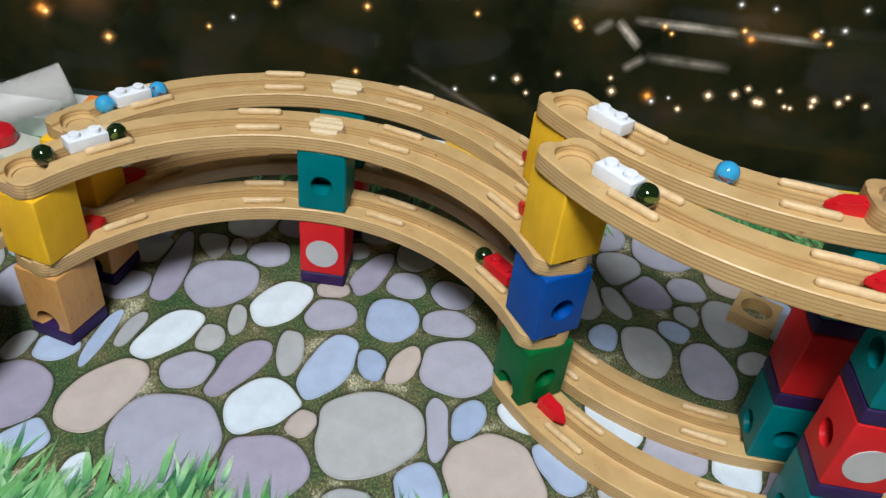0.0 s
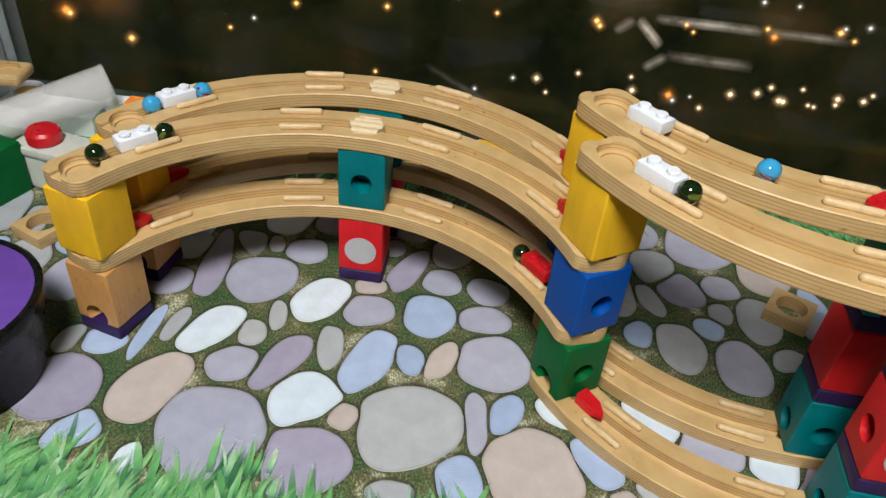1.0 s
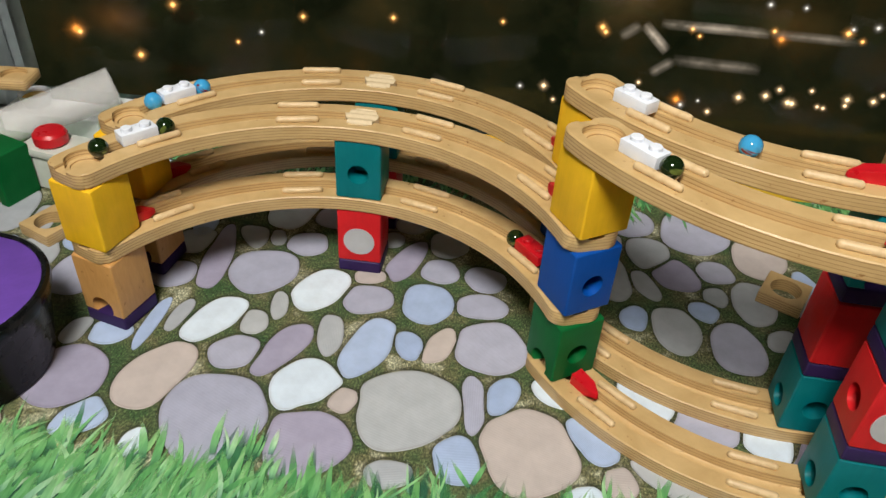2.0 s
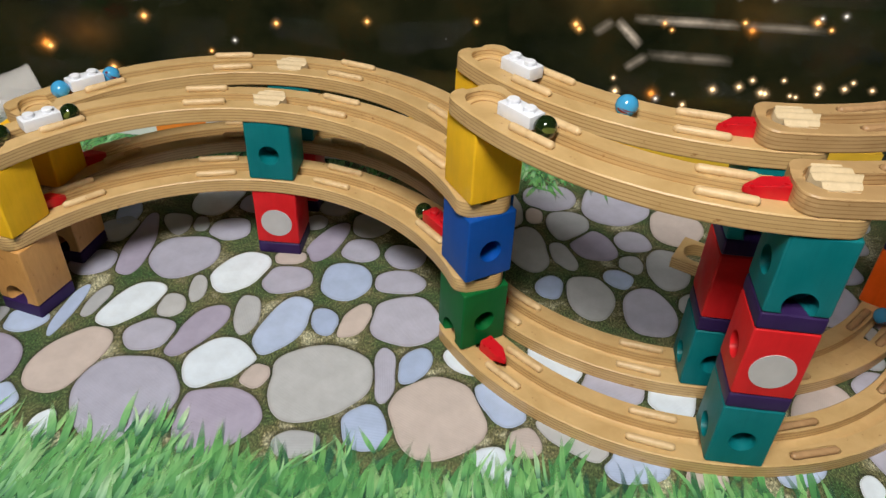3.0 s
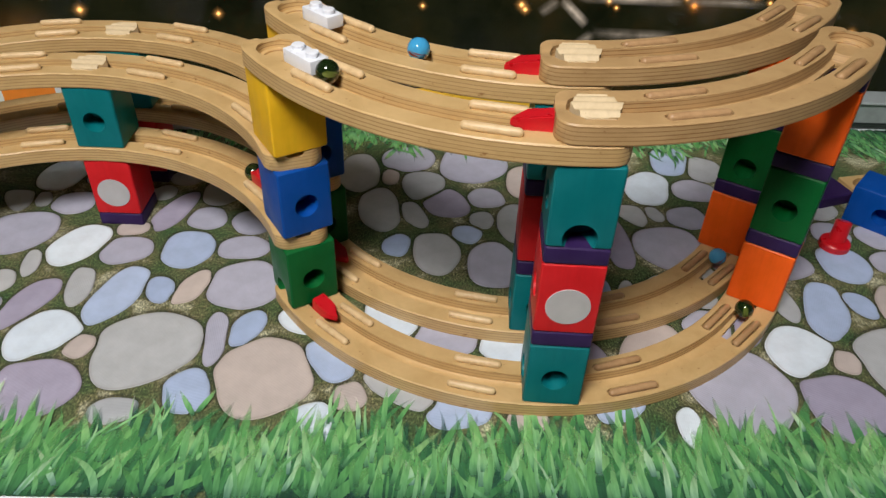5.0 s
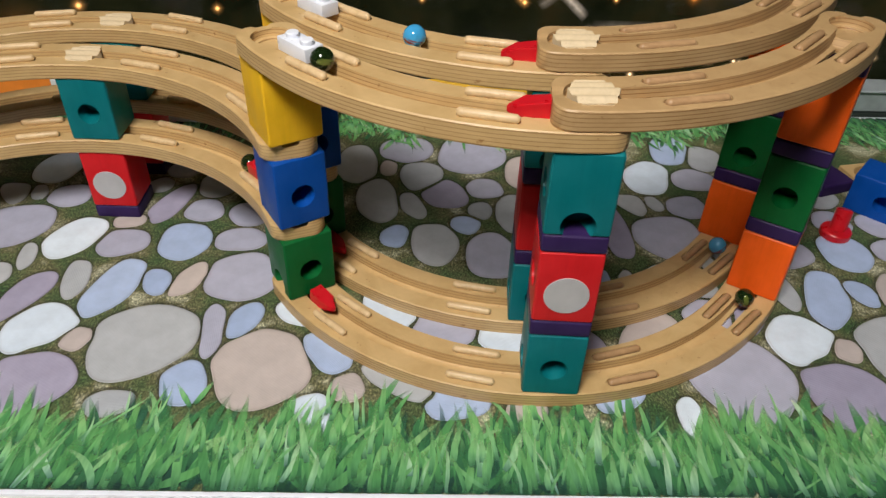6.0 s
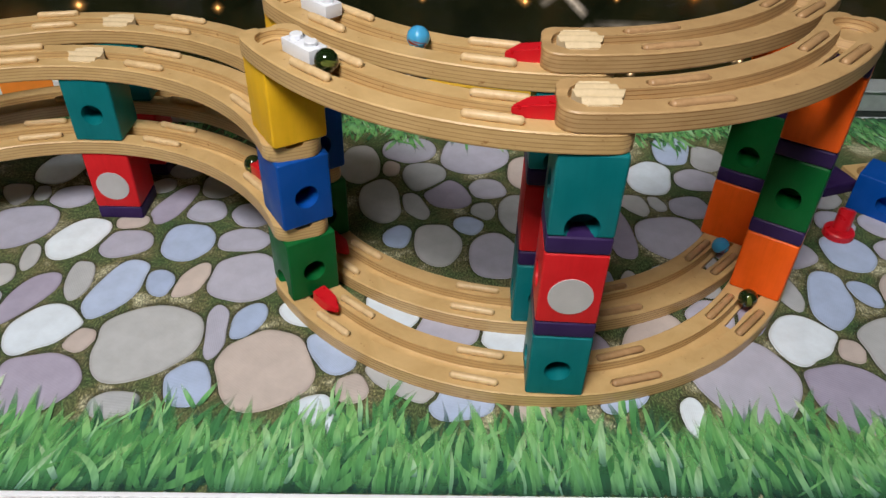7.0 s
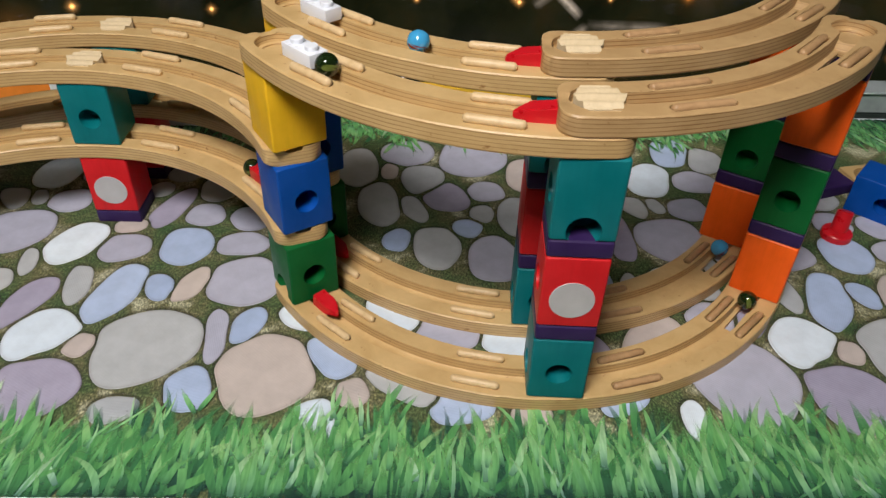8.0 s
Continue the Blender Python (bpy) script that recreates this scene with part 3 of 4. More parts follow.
for shift, shift_2 in ((Vector((0, 0, 0)), Vector((0, 0, 0))), (BACK, BACK_2)):
    near = shift.length < 0.01
    tower(PB.x + 0.0015, PB.y + 0.001, 31.5, [None, b(GREEN_P, "dark green wooden block with an arch and a hole", (("front", "ball"), ("left", "arch"))), None,
                           b(BLUE_P, "blue wooden block with a round hole", (("front", "ball"),)), None, b(YELLOW, "plain bright yellow wooden block")], shift)
    tower(PT.x, PT.y, -3, [None, b(TEAL, "teal wooden block with a round hole", (("front", "ball"), ("left", "low"))), SP, b(RED_P, "red wooden block with a grey disc", (("left", "ball"),), True) if near else b(RED_P, "plain red wooden block"), SP,
                           b(TEAL, "teal wooden block with an arched hole", (("front", "arch"), ("left", "ball")))], shift + Vector((-0.08 * shift.y, 0, 0)))
    tower(PO.x, PO.y, -33, [None, b(ORANGE, "plain orange wooden block"), SP, b(GREEN_P, "dark green wooden block with a round hole", (("front", "ball" if near else "low"),)), SP,
                            b(ORANGE, "plain orange wooden block"), SP], shift + Vector((-0.08 * shift.y, 0, 0)))
    tower(PA.x, PA.y, -1, [SP, b(RED_P, "red wooden block with a grey disc", (), True), None, b(TEAL, "teal wooden block with a round hole", (("front", "ball"),))], shift_2)
    tower(PL.x, PL.y, -16 if near else -9, [SP, b(TAN, "natural tan wooden block with an arched notch", (("front", "arch"),)), None, b(YELLOW, "plain bright yellow wooden block")], shift_2 + Vector((-0.06 * shift_2.y, 0, 0)))


def stud_brick(place, turn, material, label, height=0.0098):
    bm = bmesh.new()
    box(bm, 0.0315, 0.0150, height, None, 0.0006, 2)
    ob = thing("stud_brick", bm, material, Matrix.Translation(place) @ pose(0, 0, 0, 0, 0, turn), label, "toy brick", "stud bricks")
    for sx in (-0.008, 0.008):
        bm = bmesh.new()
        lathe(bm, [(0.0046, height - 0.0005), (0.0046, height + 0.0028), (0.0042, height + 0.0033), (0.0005, height + 0.0034)], 24, pose(sx, 0, 0))
        part("stud", bm, material, ob)
    return ob


def marble(place, material, label, r=0.0082):
    bm = bmesh.new()
    bmesh.ops.create_uvsphere(bm, u_segments=36, v_segments=20, radius=r)
    rnd = random.Random(round(place[0] * 1000) + round(place[1] * 977))
    return thing("marble", bm, material, Matrix.Translation(place) @ pose(0, 0, 0, rnd.uniform(0, 360), rnd.uniform(0, 360), 0), label, "marble", "glass marbles")


def wedge(place, turn, label):
    """A red pointed ramp: a prism with a sloping ridge, its point along +x."""
    bm = bmesh.new()
    ln, hw, ht = 0.0265, 0.0070, 0.0112
    base = [(-ln / 2, -hw), (ln * 0.12, -hw), (ln / 2, -0.0012), (ln / 2, 0.0012), (ln * 0.12, hw), (-ln / 2, hw)]
    tops = [ht, ht * 0.80, ht * 0.40, ht * 0.40, ht * 0.80, ht]
    lo = [bm.verts.new((x, y, 0)) for x, y in base]
    hi = [bm.verts.new((x, y * 0.86, z)) for (x, y), z in zip(base, tops)]
    n = len(lo)
    for k in range(n):
        bm.faces.new((lo[k], lo[(k + 1) % n], hi[(k + 1) % n], hi[k]))
    bm.faces.new(list(reversed(lo)))
    bm.faces.new((hi[0], hi[1], hi[4], hi[5]))
    bm.faces.new((hi[1], hi[2], hi[3], hi[4]))
    bmesh.ops.bevel(bm, geom=list(bm.edges), offset=0.0007, segments=2, affect="EDGES")
    return thing("ramp_wedge", bm, RED_PL, Matrix.Translation(place) @ pose(0, 0, 0, 0, 0, turn), label, "toy ramp", "red ramp wedges")


ZT = 4 * T + 3 * H  # top of the highest two-tower rails
ZM = 3 * T + 2 * H
ZL = 2 * T + H
GR = 0.0012
for shift, shift_2 in ((Vector((0, 0, 0)), Vector((0, 0, 0))), (BACK, BACK_2)):
    near = shift.length < 0.01
    glass, what = (MARBLE_GREEN, "dark green glass marble with a pale swirl") if near else (MARBLE_BLUE, "sky blue marble with dark red streaks")
    stud_brick(on_arc(C1, R1, A_B1 + 9.0, ZT + 0.0002) + shift, A_B1 + 99.0, WHITE_PL, "white plastic stud brick resting in the track groove")
    marble(on_arc(C1, R1, A_B1 + (14.3 if near else 30.4), ZT + 0.0038) + shift, glass, what)
    stud_brick(on_arc(C2, R2, A_L - 12.2, ZM + 0.0002) + shift_2, A_L + 78, WHITE_PL, "white plastic stud brick resting in the track groove")
    marble(on_arc(C2, R2, A_L - 18.4, ZM + 0.0038) + shift_2, glass, what)
    marble(on_arc(C2, R2, A_L - (3.6 if near else 6.2), ZM + 0.0038) + shift_2, glass, what)
    wedge(on_arc(C1, R1, A_T - 8.6, ZT - GR + 0.0002) + shift, A_T - 8.6 - 90, "red plastic ramp wedge at the end of a track")
    wedge(on_arc(C1, R1, A_B1 + 9.0, T - GR + 0.0002) + shift, A_B1 + 9.0 + 90, "red plastic ramp wedge leaving the green block")
    wedge(on_arc(C2, R2, A_L - 9.2, ZL - GR + 0.0002) + shift_2, A_L - 9.2 - 90, "red plastic ramp wedge beside the yellow block")
    wedge(on_arc(C2, R2, A_B2 + 9.6, ZM - GR + 0.0002) + shift_2, A_B2 + 9.6 + 90, "red plastic ramp wedge beside the yellow block")
    marble(on_arc(C1, R1, A_O - (8.2 if near else 9.6), T + 0.0038) + shift, glass, what)
stud_brick(on_arc(C2, R2, A_B2 + 14.5, ZL + 0.0002), A_B2 + 104.5, RED_PL, "red plastic stud brick stopping the lower track")
marble(on_arc(C2, R2, A_B2 + 20.2, ZL + 0.0038), MARBLE_GREEN, "dark green glass marble against a red brick")

# ---- loose things round the run ----


def loose_ring(x, y, z, turn, label):
    bm = bmesh.new()
    box(bm, 0.0435, 0.0435, T, None, 0.0012, 2)
    ob = thing("track_end_ring", bm, BIRCH, pose(x, y, z, 0, 0, turn), label, "toy track", "loose track ends")
    cut = bmesh.new()
    tube(cut, 0.0155, 0.0155, 0.05, pose(0, 0, -0.02), 40)
    carve(ob, cut)
    return ob


loose_ring(0.3465, 0.597, 0.0, -29, "square birch plywood ring lying on the mat")
loose_ring(-0.417, 0.574, 0.0, -24, "square birch plywood ring lying beside the tower")
# the blue block that lies on its side, with its hole to the front
bm = bmesh.new()
box(bm, H, W, W, None, 0.0019, 3)
side_block = thing("building_block", bm, BLUE_P, pose(0.7020, 0.6010, 0.0, 0, 0, -42), "blue wooden block lying on its side on the mat", "toy block", "marble run blocks")
cut = bmesh.new()
tube(cut, 0.0094, 0.0094, 0.02, pose(0.004, -W / 2 - 0.004, W * 0.45, -90, 0, 0), 32)
carve(side_block, cut)
loose_ring(0.710, 0.652, 0.0, 12, "square birch plywood ring behind the blue block")
block(PURPLE, Vector((0.661, 0.650, 0.0)), 20, "dark purple painted spacer lying on the mat", (), False, T, "spacer_block")
bm = bmesh.new()
lathe(bm, [(0.0135, 0.0), (0.0150, 0.0012), (0.0150, 0.0070), (0.0138, 0.0082), (0.0020, 0.0083)], 20)
peg = thing("peg", bm, RED_PL, pose(0.636, 0.556, 0.0), "red plastic peg with a round foot on the mat", "toy peg")
bm = bmesh.new()
lathe(bm, [(0.0002, 0.0), (0.0080, 0.0), (0.0082, 0.021), (0.0070, 0.0225), (0.0005, 0.0226)], 20, pose(0.002, 0.002, 0.0055, -18, 12, 0))
part("post", bm, RED_PL, peg)

# the purple topped drum
DRUM_BLACK = plastic("smoky_black_plastic", (0.006, 0.0065, 0.007), 0.22, 0.3)
DRUM_BLACK.node_tree.nodes["Principled BSDF"].inputs["Specular IOR Level"].default_value = 0.16
DRUM_TOP = fabric_print("purple_felt", (0.115, 0.045, 0.34), 0.12)
bm = bmesh.new()
lathe(bm, [(0.060, 0.0), (0.066, 0.003), (0.0775, 0.070), (0.080, 0.074), (0.080, 0.082), (0.0775, 0.084), (0.0745, 0.0835), (0.0740, 0.0800), (0.0010, 0.0800)], 72)
drum = thing("drum", bm, DRUM_BLACK, pose(-0.3850, 0.3830, 0.0), "black plastic tub with a purple felt top", "toy drum")
bm = bmesh.new()
lathe(bm, [(0.0735, 0.0802), (0.0738, 0.0825), (0.0720, 0.0832), (0.0010, 0.0832)], 64)
part("drum_top", bm, DRUM_TOP, drum, "flat purple felt disc")

# clutter by the window corner
block(GREEN_P, Vector((-0.497, 0.632, 0.0)), -20, "dark green wooden block with an arch", (("front", "arch"),))
block(TAN, Vector((-0.512, 0.540, 0.0)), 8, "natural tan wooden block beside the green one", height=0.0435)
MILKY, _n, _l, _b = mat("milky_plastic", (0.93, 0.93, 0.92), 0.8)
_b.inputs["Alpha"].default_value = 0.24
_b.inputs["Specular IOR Level"].default_value = 0.15
OFFWHITE = plastic("off_white_plastic", (0.60, 0.64, 0.58), 0.4, 0.04)
bm = bmesh.new()
box(bm, 0.085, 0.040, 0.046, None, 0.006, 3)
tub = thing("plastic_tub", bm, OFFWHITE, pose(-0.435, 0.660, 0.0, 0, 0, -12), "off-white plastic tub with a lid", "tub")
bm = bmesh.new()
box(bm, 0.093, 0.047, 0.010, pose(0, 0, 0.044), 0.003, 2)
part("lid", bm, OFFWHITE, tub)
bm = bmesh.new()
lathe(bm, [(0.0150, 0.0), (0.0185, 0.002), (0.0185, 0.012), (0.0155, 0.0155), (0.0010, 0.0165)], 12)
thing("red_knob", bm, RED_PL, pose(-0.452, 0.662, 0.054), "red plastic knob lying on a white tub", "toy knob")
p0, p1 = Vector((-0.436, 0.782, 0.0660)), Vector((-0.640, 0.622, 0.0170))
bm = bmesh.new()
d = p1 - p0
lathe(bm, [(0.0236, 0.0), (0.0248, 0.0006), (0.0165, d.length), (0.0155, d.length), (0.0234, 0.002)], 40, d.to_track_quat("Z", "Y").to_matrix().to_4x4())
plastic_tube = thing("plastic_tube", bm, MILKY, Matrix.Translation(p0), "milky translucent plastic tube leaning over toys", "tube")
bm = bmesh.new()
lathe(bm, [(0.0236, -0.0004), (0.0236, -0.0014), (0.0250, -0.0014), (0.0254, 0.0010), (0.0250, 0.0034), (0.0249, 0.0034)], 40, d.to_track_quat("Z", "Y").to_matrix().to_4x4())
part("rim", bm, MILKY, plastic_tube, "thickened clear rim")
bm = bmesh.new()
box(bm, 0.115, W, T, None, 0.0065, 4)
far_track = thing("wooden_track", bm, BIRCH, pose(-0.572, 0.744, 0.076, 0, 0, 6), "short birch plywood track on a tan block", "toy track", RUN)
cut = bmesh.new()
tube(cut, 0.0152, 0.0152, 0.02, pose(0.036, 0, T - 0.006), 40)
box(cut, 0.07, 0.0125, 0.02, pose(-0.03, 0, T - 0.005))
carve(far_track, cut)
block(TAN, Vector((-0.615, 0.738, 0.038)), 6, "natural tan wooden block under a short track", height=0.038)
block(TAN, Vector((-0.615, 0.738, 0.0)), 6, "natural tan wooden block under another block", height=0.038)
bm = bmesh.new()
lathe(bm, [(0.010, 0.0), (0.015, 0.002), (0.0195, 0.018), (0.0184, 0.0186), (0.0140, 0.006), (0.001, 0.005)], 36)
cup = thing("small_bowl", bm, WHITE_PL, pose(-0.545, 0.786, 0.0282), "small white bowl with yellow paint on a flat box", "bowl")
bm = bmesh.new()
tube(bm, 0.0156, 0.0156, 0.002, pose(0, 0, 0.0105), 32)
part("yellow_filling", bm, plastic("yellow_filling_paint", (0.55, 0.30, 0.02), 0.4), cup, "yellow ochre filling")
CARD_YELLOW = plastic("yellow_card", (0.83, 0.50, 0.04), 0.45, 0.05)
CARD_ORANGE = plastic("orange_card", (0.85, 0.25, 0.03), 0.45, 0.05)
CARD_WHITE = plastic("white_card", (0.70, 0.74, 0.75), 0.5, 0.04)


def flat_box(x0, x1, y0, y1, z1, turn, bands, label):
    """A flat cardboard box whose lid has coloured bands along x."""
    bm = bmesh.new()
    box(bm, x1 - x0, y1 - y0, z1, None, 0.001, 1)
    ob = thing("flat_box", bm, CARD_WHITE, pose((x0 + x1) / 2, (y0 + y1) / 2, 0, 0, 0, turn), label, "cardboard box", smooth=False)
    for f0, f1, material in bands:
        w = (x1 - x0) * (f1 - f0)
        bm = bmesh.new()
        box(bm, w, (y1 - y0) + 0.001, z1 * 0.96, pose(-(x1 - x0) / 2 + (x1 - x0) * (f0 + f1) / 2, 0, z1 * 0.04 + 0.0006))
        part("printed_band", bm, material, ob, smooth=False)
    return ob


flat_box(-0.10, 0.11, 0.758, 0.807, 0.040, 0, [(0.53, 1.0, CARD_YELLOW)], "flat white and yellow cardboard box lying along the window")
flat_box(0.113, 0.60, 0.790, 0.807, 0.040, 0, [(0.0, 1.0, CARD_YELLOW)], "flat yellow cardboard box lying along the window")
flat_box(-0.583, -0.456, 0.762, 0.807, 0.028, 0, [], "flat white cardboard box under a small bowl")
flat_box(-0.45, -0.14, 0.785, 0.807, 0.040, 0, [(0.08, 0.26, CARD_ORANGE), (0.49, 0.70, CARD_ORANGE)], "flat white and orange cardboard box along the window")

# ---- the printed play mat ----
MOSS, _n, _l, _b = mat("printed_moss", (0.1, 0.12, 0.04), 0.88)
_c = _n.new("ShaderNodeTexCoord")
_t = add(_n, "ShaderNodeTexNoise", Scale=21.0, Detail=4.0, Roughness=0.6)
_l.new(_c.outputs["Object"], _t.inputs["Vector"])
_r = ramp(_n, [(0.34, (0.032, 0.076, 0.026)), (0.48, (0.072, 0.098, 0.042)), (0.56, (0.118, 0.116, 0.060)), (0.65, (0.34, 0.34, 0.26))])
_l.new(_t.outputs["Fac"], _r.inputs[0])
_m = add(_n, "ShaderNodeMapping", Scale=(640.0, 360.0, 300.0))
_l.new(_c.outputs["Object"], _m.inputs[0])
_s = add(_n, "ShaderNodeTexNoise", Scale=1.0, Detail=5.0, Roughness=0.75)
_l.new(_m.outputs[0], _s.inputs["Vector"])
_r2 = ramp(_n, [(0.38, (0.25, 0.32, 0.22)), (0.50, (0.95, 0.95, 0.85)), (0.58, (1.7, 1.7, 1.5)), (0.66, (3.4, 3.3, 2.9))])
_l.new(_s.outputs["Fac"], _r2.inputs[0])
_l.new(mix_colour(_n, _l, "MULTIPLY", 1.0, _r.outputs[0], _r2.outputs[0]), _b.inputs["Base Color"])
_w = add(_n, "ShaderNodeTexWave", Scale=205.0, Distortion=0.5)
_w.bands_direction = "Y"
_l.new(_c.outputs["Object"], _w.inputs["Vector"])
bump_from(_n, _l, _b, _w.outputs["Fac"], 0.22, 0.0003)
MX0, MX1 = -1.1, 1.5
bm = bmesh.new()
box(bm, MX1 - MX0, MAT_FAR - MAT_NEAR, 0.0018, pose((MX0 + MX1) / 2, (MAT_FAR + MAT_NEAR) / 2, -0.0018))
play_mat = thing("play_mat", bm, MOSS, Matrix.Identity(4), "printed cloth play mat with pebbles and grass edges", "play mat", smooth=False)
for x0, x1, y0, y1 in ((MX0, MX1, MAT_NEAR - 0.004, MAT_NEAR), (0.62, MX1, MAT_FAR - 0.001, MAT_FAR + 0.002)):
    bm = bmesh.new()
    box(bm, x1 - x0, y1 - y0, 0.0032, pose((x0 + x1) / 2, (y0 + y1) / 2, -0.0018), 0.0008, 2)
    part("stitched_hem", bm, WHITE_PL, play_mat, "white stitched hem")

MAUVE = fabric_print("mauve_print", (0.335, 0.325, 0.445))
LILAC = fabric_print("lilac_print", (0.395, 0.415, 0.525))
PEACH = fabric_print("peach_print", (0.50, 0.45, 0.425))
GREY = fabric_print("grey_print", (0.405, 0.440, 0.470))
BLUE = fabric_print("pale_blue_print", (0.375, 0.485, 0.70))
WHITE = fabric_print("white_print", (0.65, 0.765, 0.87))
# dark ink for the shade drawn round the printed pebbles
SHADE, _n, _l, _b = mat("printed_shade_ink", (0.045, 0.042, 0.034), 0.85)
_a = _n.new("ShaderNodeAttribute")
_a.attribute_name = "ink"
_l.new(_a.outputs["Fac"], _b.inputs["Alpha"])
PERIOD = 0.646
OUTLINE, PEBBLES = [], []


def pebble(x, y, length, width, turn, egg, material, notch=0.0):
    """One printed pebble; it repeats along the mat."""
    PEBBLES.append((x, y, length - 0.0022, width - 0.0022, turn, max(-0.14, min(0.14, egg)), material, notch))


def away(px, py, spec, shift):
    """How far points lie outside an ellipse, roughly, along the line to its middle."""
    x, y, length, width, turn = spec[:5]
    c, s_ = math.cos(radians(turn)), math.sin(radians(turn))
    dx, dy = px - x - shift, py - y
    u, v = (dx * c + dy * s_) / (length / 2), (dy * c - dx * s_) / (width / 2)
    rho = np.sqrt(u * u + v * v) + 1e-6
    return np.hypot(dx, dy) * (1 - 1 / rho)


def grown_outline(spec, n=56):
    """An uneven egg shape that swells until it nears its neighbours and follows their outline."""
    x, y, length, width, turn, egg, material, notch = spec
    rnd = random.Random(round(x * 1000) * 31 + round(y * 1000))
    ph = [rnd.uniform(0, 6.283) for _ in range(3)]
    th = np.arange(n) * 2 * math.pi / n
    lump = 1 + 0.024 * np.cos(2 * th + ph[0]) + 0.038 * np.cos(3 * th + ph[1]) + 0.018 * np.cos(5 * th + ph[2])
    c, s_ = np.cos(th), np.sin(th)
    dent = 1 - notch * np.exp(-((th - 4.2) / 0.42) ** 2)
    bu = length / 2 * lump * (np.sign(c) * np.abs(c) ** 0.90 + egg * 0.9 * (1 - c * c))
    bv = width / 2 * lump * dent * np.sign(s_) * np.abs(s_) ** 0.90 * (1 + egg * 1.3 * c)
    ct, st = math.cos(radians(turn)), math.sin(radians(turn))
    reach = np.hypot(bu, bv)
    most = 1 + np.minimum(0.08, 0.0016 / reach)
    steps = np.linspace(0.80, 1.0, 31)[:, None] * most[None, :]
    px, py = x + (bu * ct - bv * st) * steps, y + (bu * st + bv * ct) * steps
    room = np.full(steps.shape, 1.0)
    for other in PEBBLES:
        for shift in (-PERIOD, 0.0, PERIOD):
            gap = math.hypot(other[0] + shift - x, other[1] - y)
            if (other is spec and shift == 0.0) or gap > (length + width + other[2] + other[3]) / 2.6:
                continue
            room = np.minimum(room, away(px, py, other, shift))
    free = reach[None, :] * (steps - 1.0) < room - 0.0040
    free[0, :] = True
    last = free.shape[0] - 1 - np.argmax(free[::-1], axis=0)
    size = steps[last, np.arange(n)]
    for _ in range(3):
        size = 0.25 * np.roll(size, 1) + 0.5 * size + 0.25 * np.roll(size, -1)
    bu, bv = bu * size, bv * size
    reach = np.hypot(bu, bv)

    def ring(grow):
        k = 1 + grow / reach
        return list(zip((bu * k).tolist(), (bv * k).tolist()))

    return ring


def lay_pebble(spec):
    x, y, length, width, turn, egg, material, notch = spec
    outline = grown_outline(spec)
    bm = bmesh.new()
    rim = bm.verts.layers.float.new("rim")
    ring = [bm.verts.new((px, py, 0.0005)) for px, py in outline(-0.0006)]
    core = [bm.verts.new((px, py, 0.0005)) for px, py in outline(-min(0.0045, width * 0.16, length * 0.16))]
    # full drawn shade at the outer ring, none in the middle
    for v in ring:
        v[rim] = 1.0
    n = len(ring)
    for k in range(n):
        bm.faces.new((ring[k], ring[(k + 1) % n], core[(k + 1) % n], core[k]))
    top = bm.faces.new(core)
    low = [bm.verts.new((px, py, 0.0)) for px, py in outline(0.0)]
    for k in range(n):
        bm.faces.new((low[k], low[(k + 1) % n], ring[(k + 1) % n], ring[k]))
    bmesh.ops.triangulate(bm, faces=[top])
    me = mesh_of("printed_pebble", bm, material, False)
    for shift in (-1, 0, 1):
        px = x + shift * PERIOD
        if px < -0.70 or px > 0.98:
            continue
        ob = new("printed_pebble", me)
        ob.parent = play_mat
        ob.matrix_basis = pose(px, y, 0.0003, 0, 0, turn)
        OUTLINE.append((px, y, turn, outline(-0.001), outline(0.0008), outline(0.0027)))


pebble(-0.179, 0.656, 0.050, 0.068, 165, 0.01, WHITE)
pebble(-0.044, 0.656, 0.033, 0.039, 159, 0.07, GREY)
pebble(-0.000, 0.624, 0.040, 0.044, 10, -0.05, GREY)
pebble(0.042, 0.573, 0.043, 0.039, 158, -0.09, LILAC)
pebble(-0.062, 0.623, 0.030, 0.027, 49, -0.05, GREY)
pebble(-0.203, 0.709, 0.017, 0.044, 163, 0.02, GREY)
pebble(-0.304, 0.384, 0.072, 0.072, 55, -0.07, MAUVE)
pebble(-0.230, 0.397, 0.084, 0.052, 72, -0.03, PEACH)
pebble(-0.270, 0.342, 0.044, 0.034, 43, 0.10, BLUE)
pebble(-0.218, 0.319, 0.041, 0.020, 87, 0.11, WHITE)
pebble(-0.166, 0.362, 0.087, 0.093, 28, -0.06, LILAC)
pebble(-0.102, 0.405, 0.065, 0.054, 53, 0.05, WHITE, 0.26)
pebble(-0.065, 0.393, 0.030, 0.027, 56, -0.01, PEACH)
pebble(-0.083, 0.346, 0.068, 0.070, 21, -0.15, MAUVE)
pebble(-0.009, 0.394, 0.092, 0.084, 27, -0.07, GREY)
pebble(-0.132, 0.444, 0.076, 0.032, 66, 0.04, MAUVE)
pebble(-0.172, 0.434, 0.045, 0.041, 31, -0.06, LILAC)
pebble(-0.205, 0.472, 0.071, 0.040, 61, 0.02, WHITE)
pebble(-0.167, 0.473, 0.026, 0.034, 11, -0.02, GREY)
pebble(-0.094, 0.469, 0.055, 0.024, 99, 0.01, GREY)
pebble(-0.057, 0.458, 0.084, 0.039, 72, 0.04, BLUE)
pebble(-0.020, 0.467, 0.027, 0.039, 31, -0.04, BLUE)
pebble(-0.181, 0.549, 0.069, 0.068, 19, -0.04, LILAC)
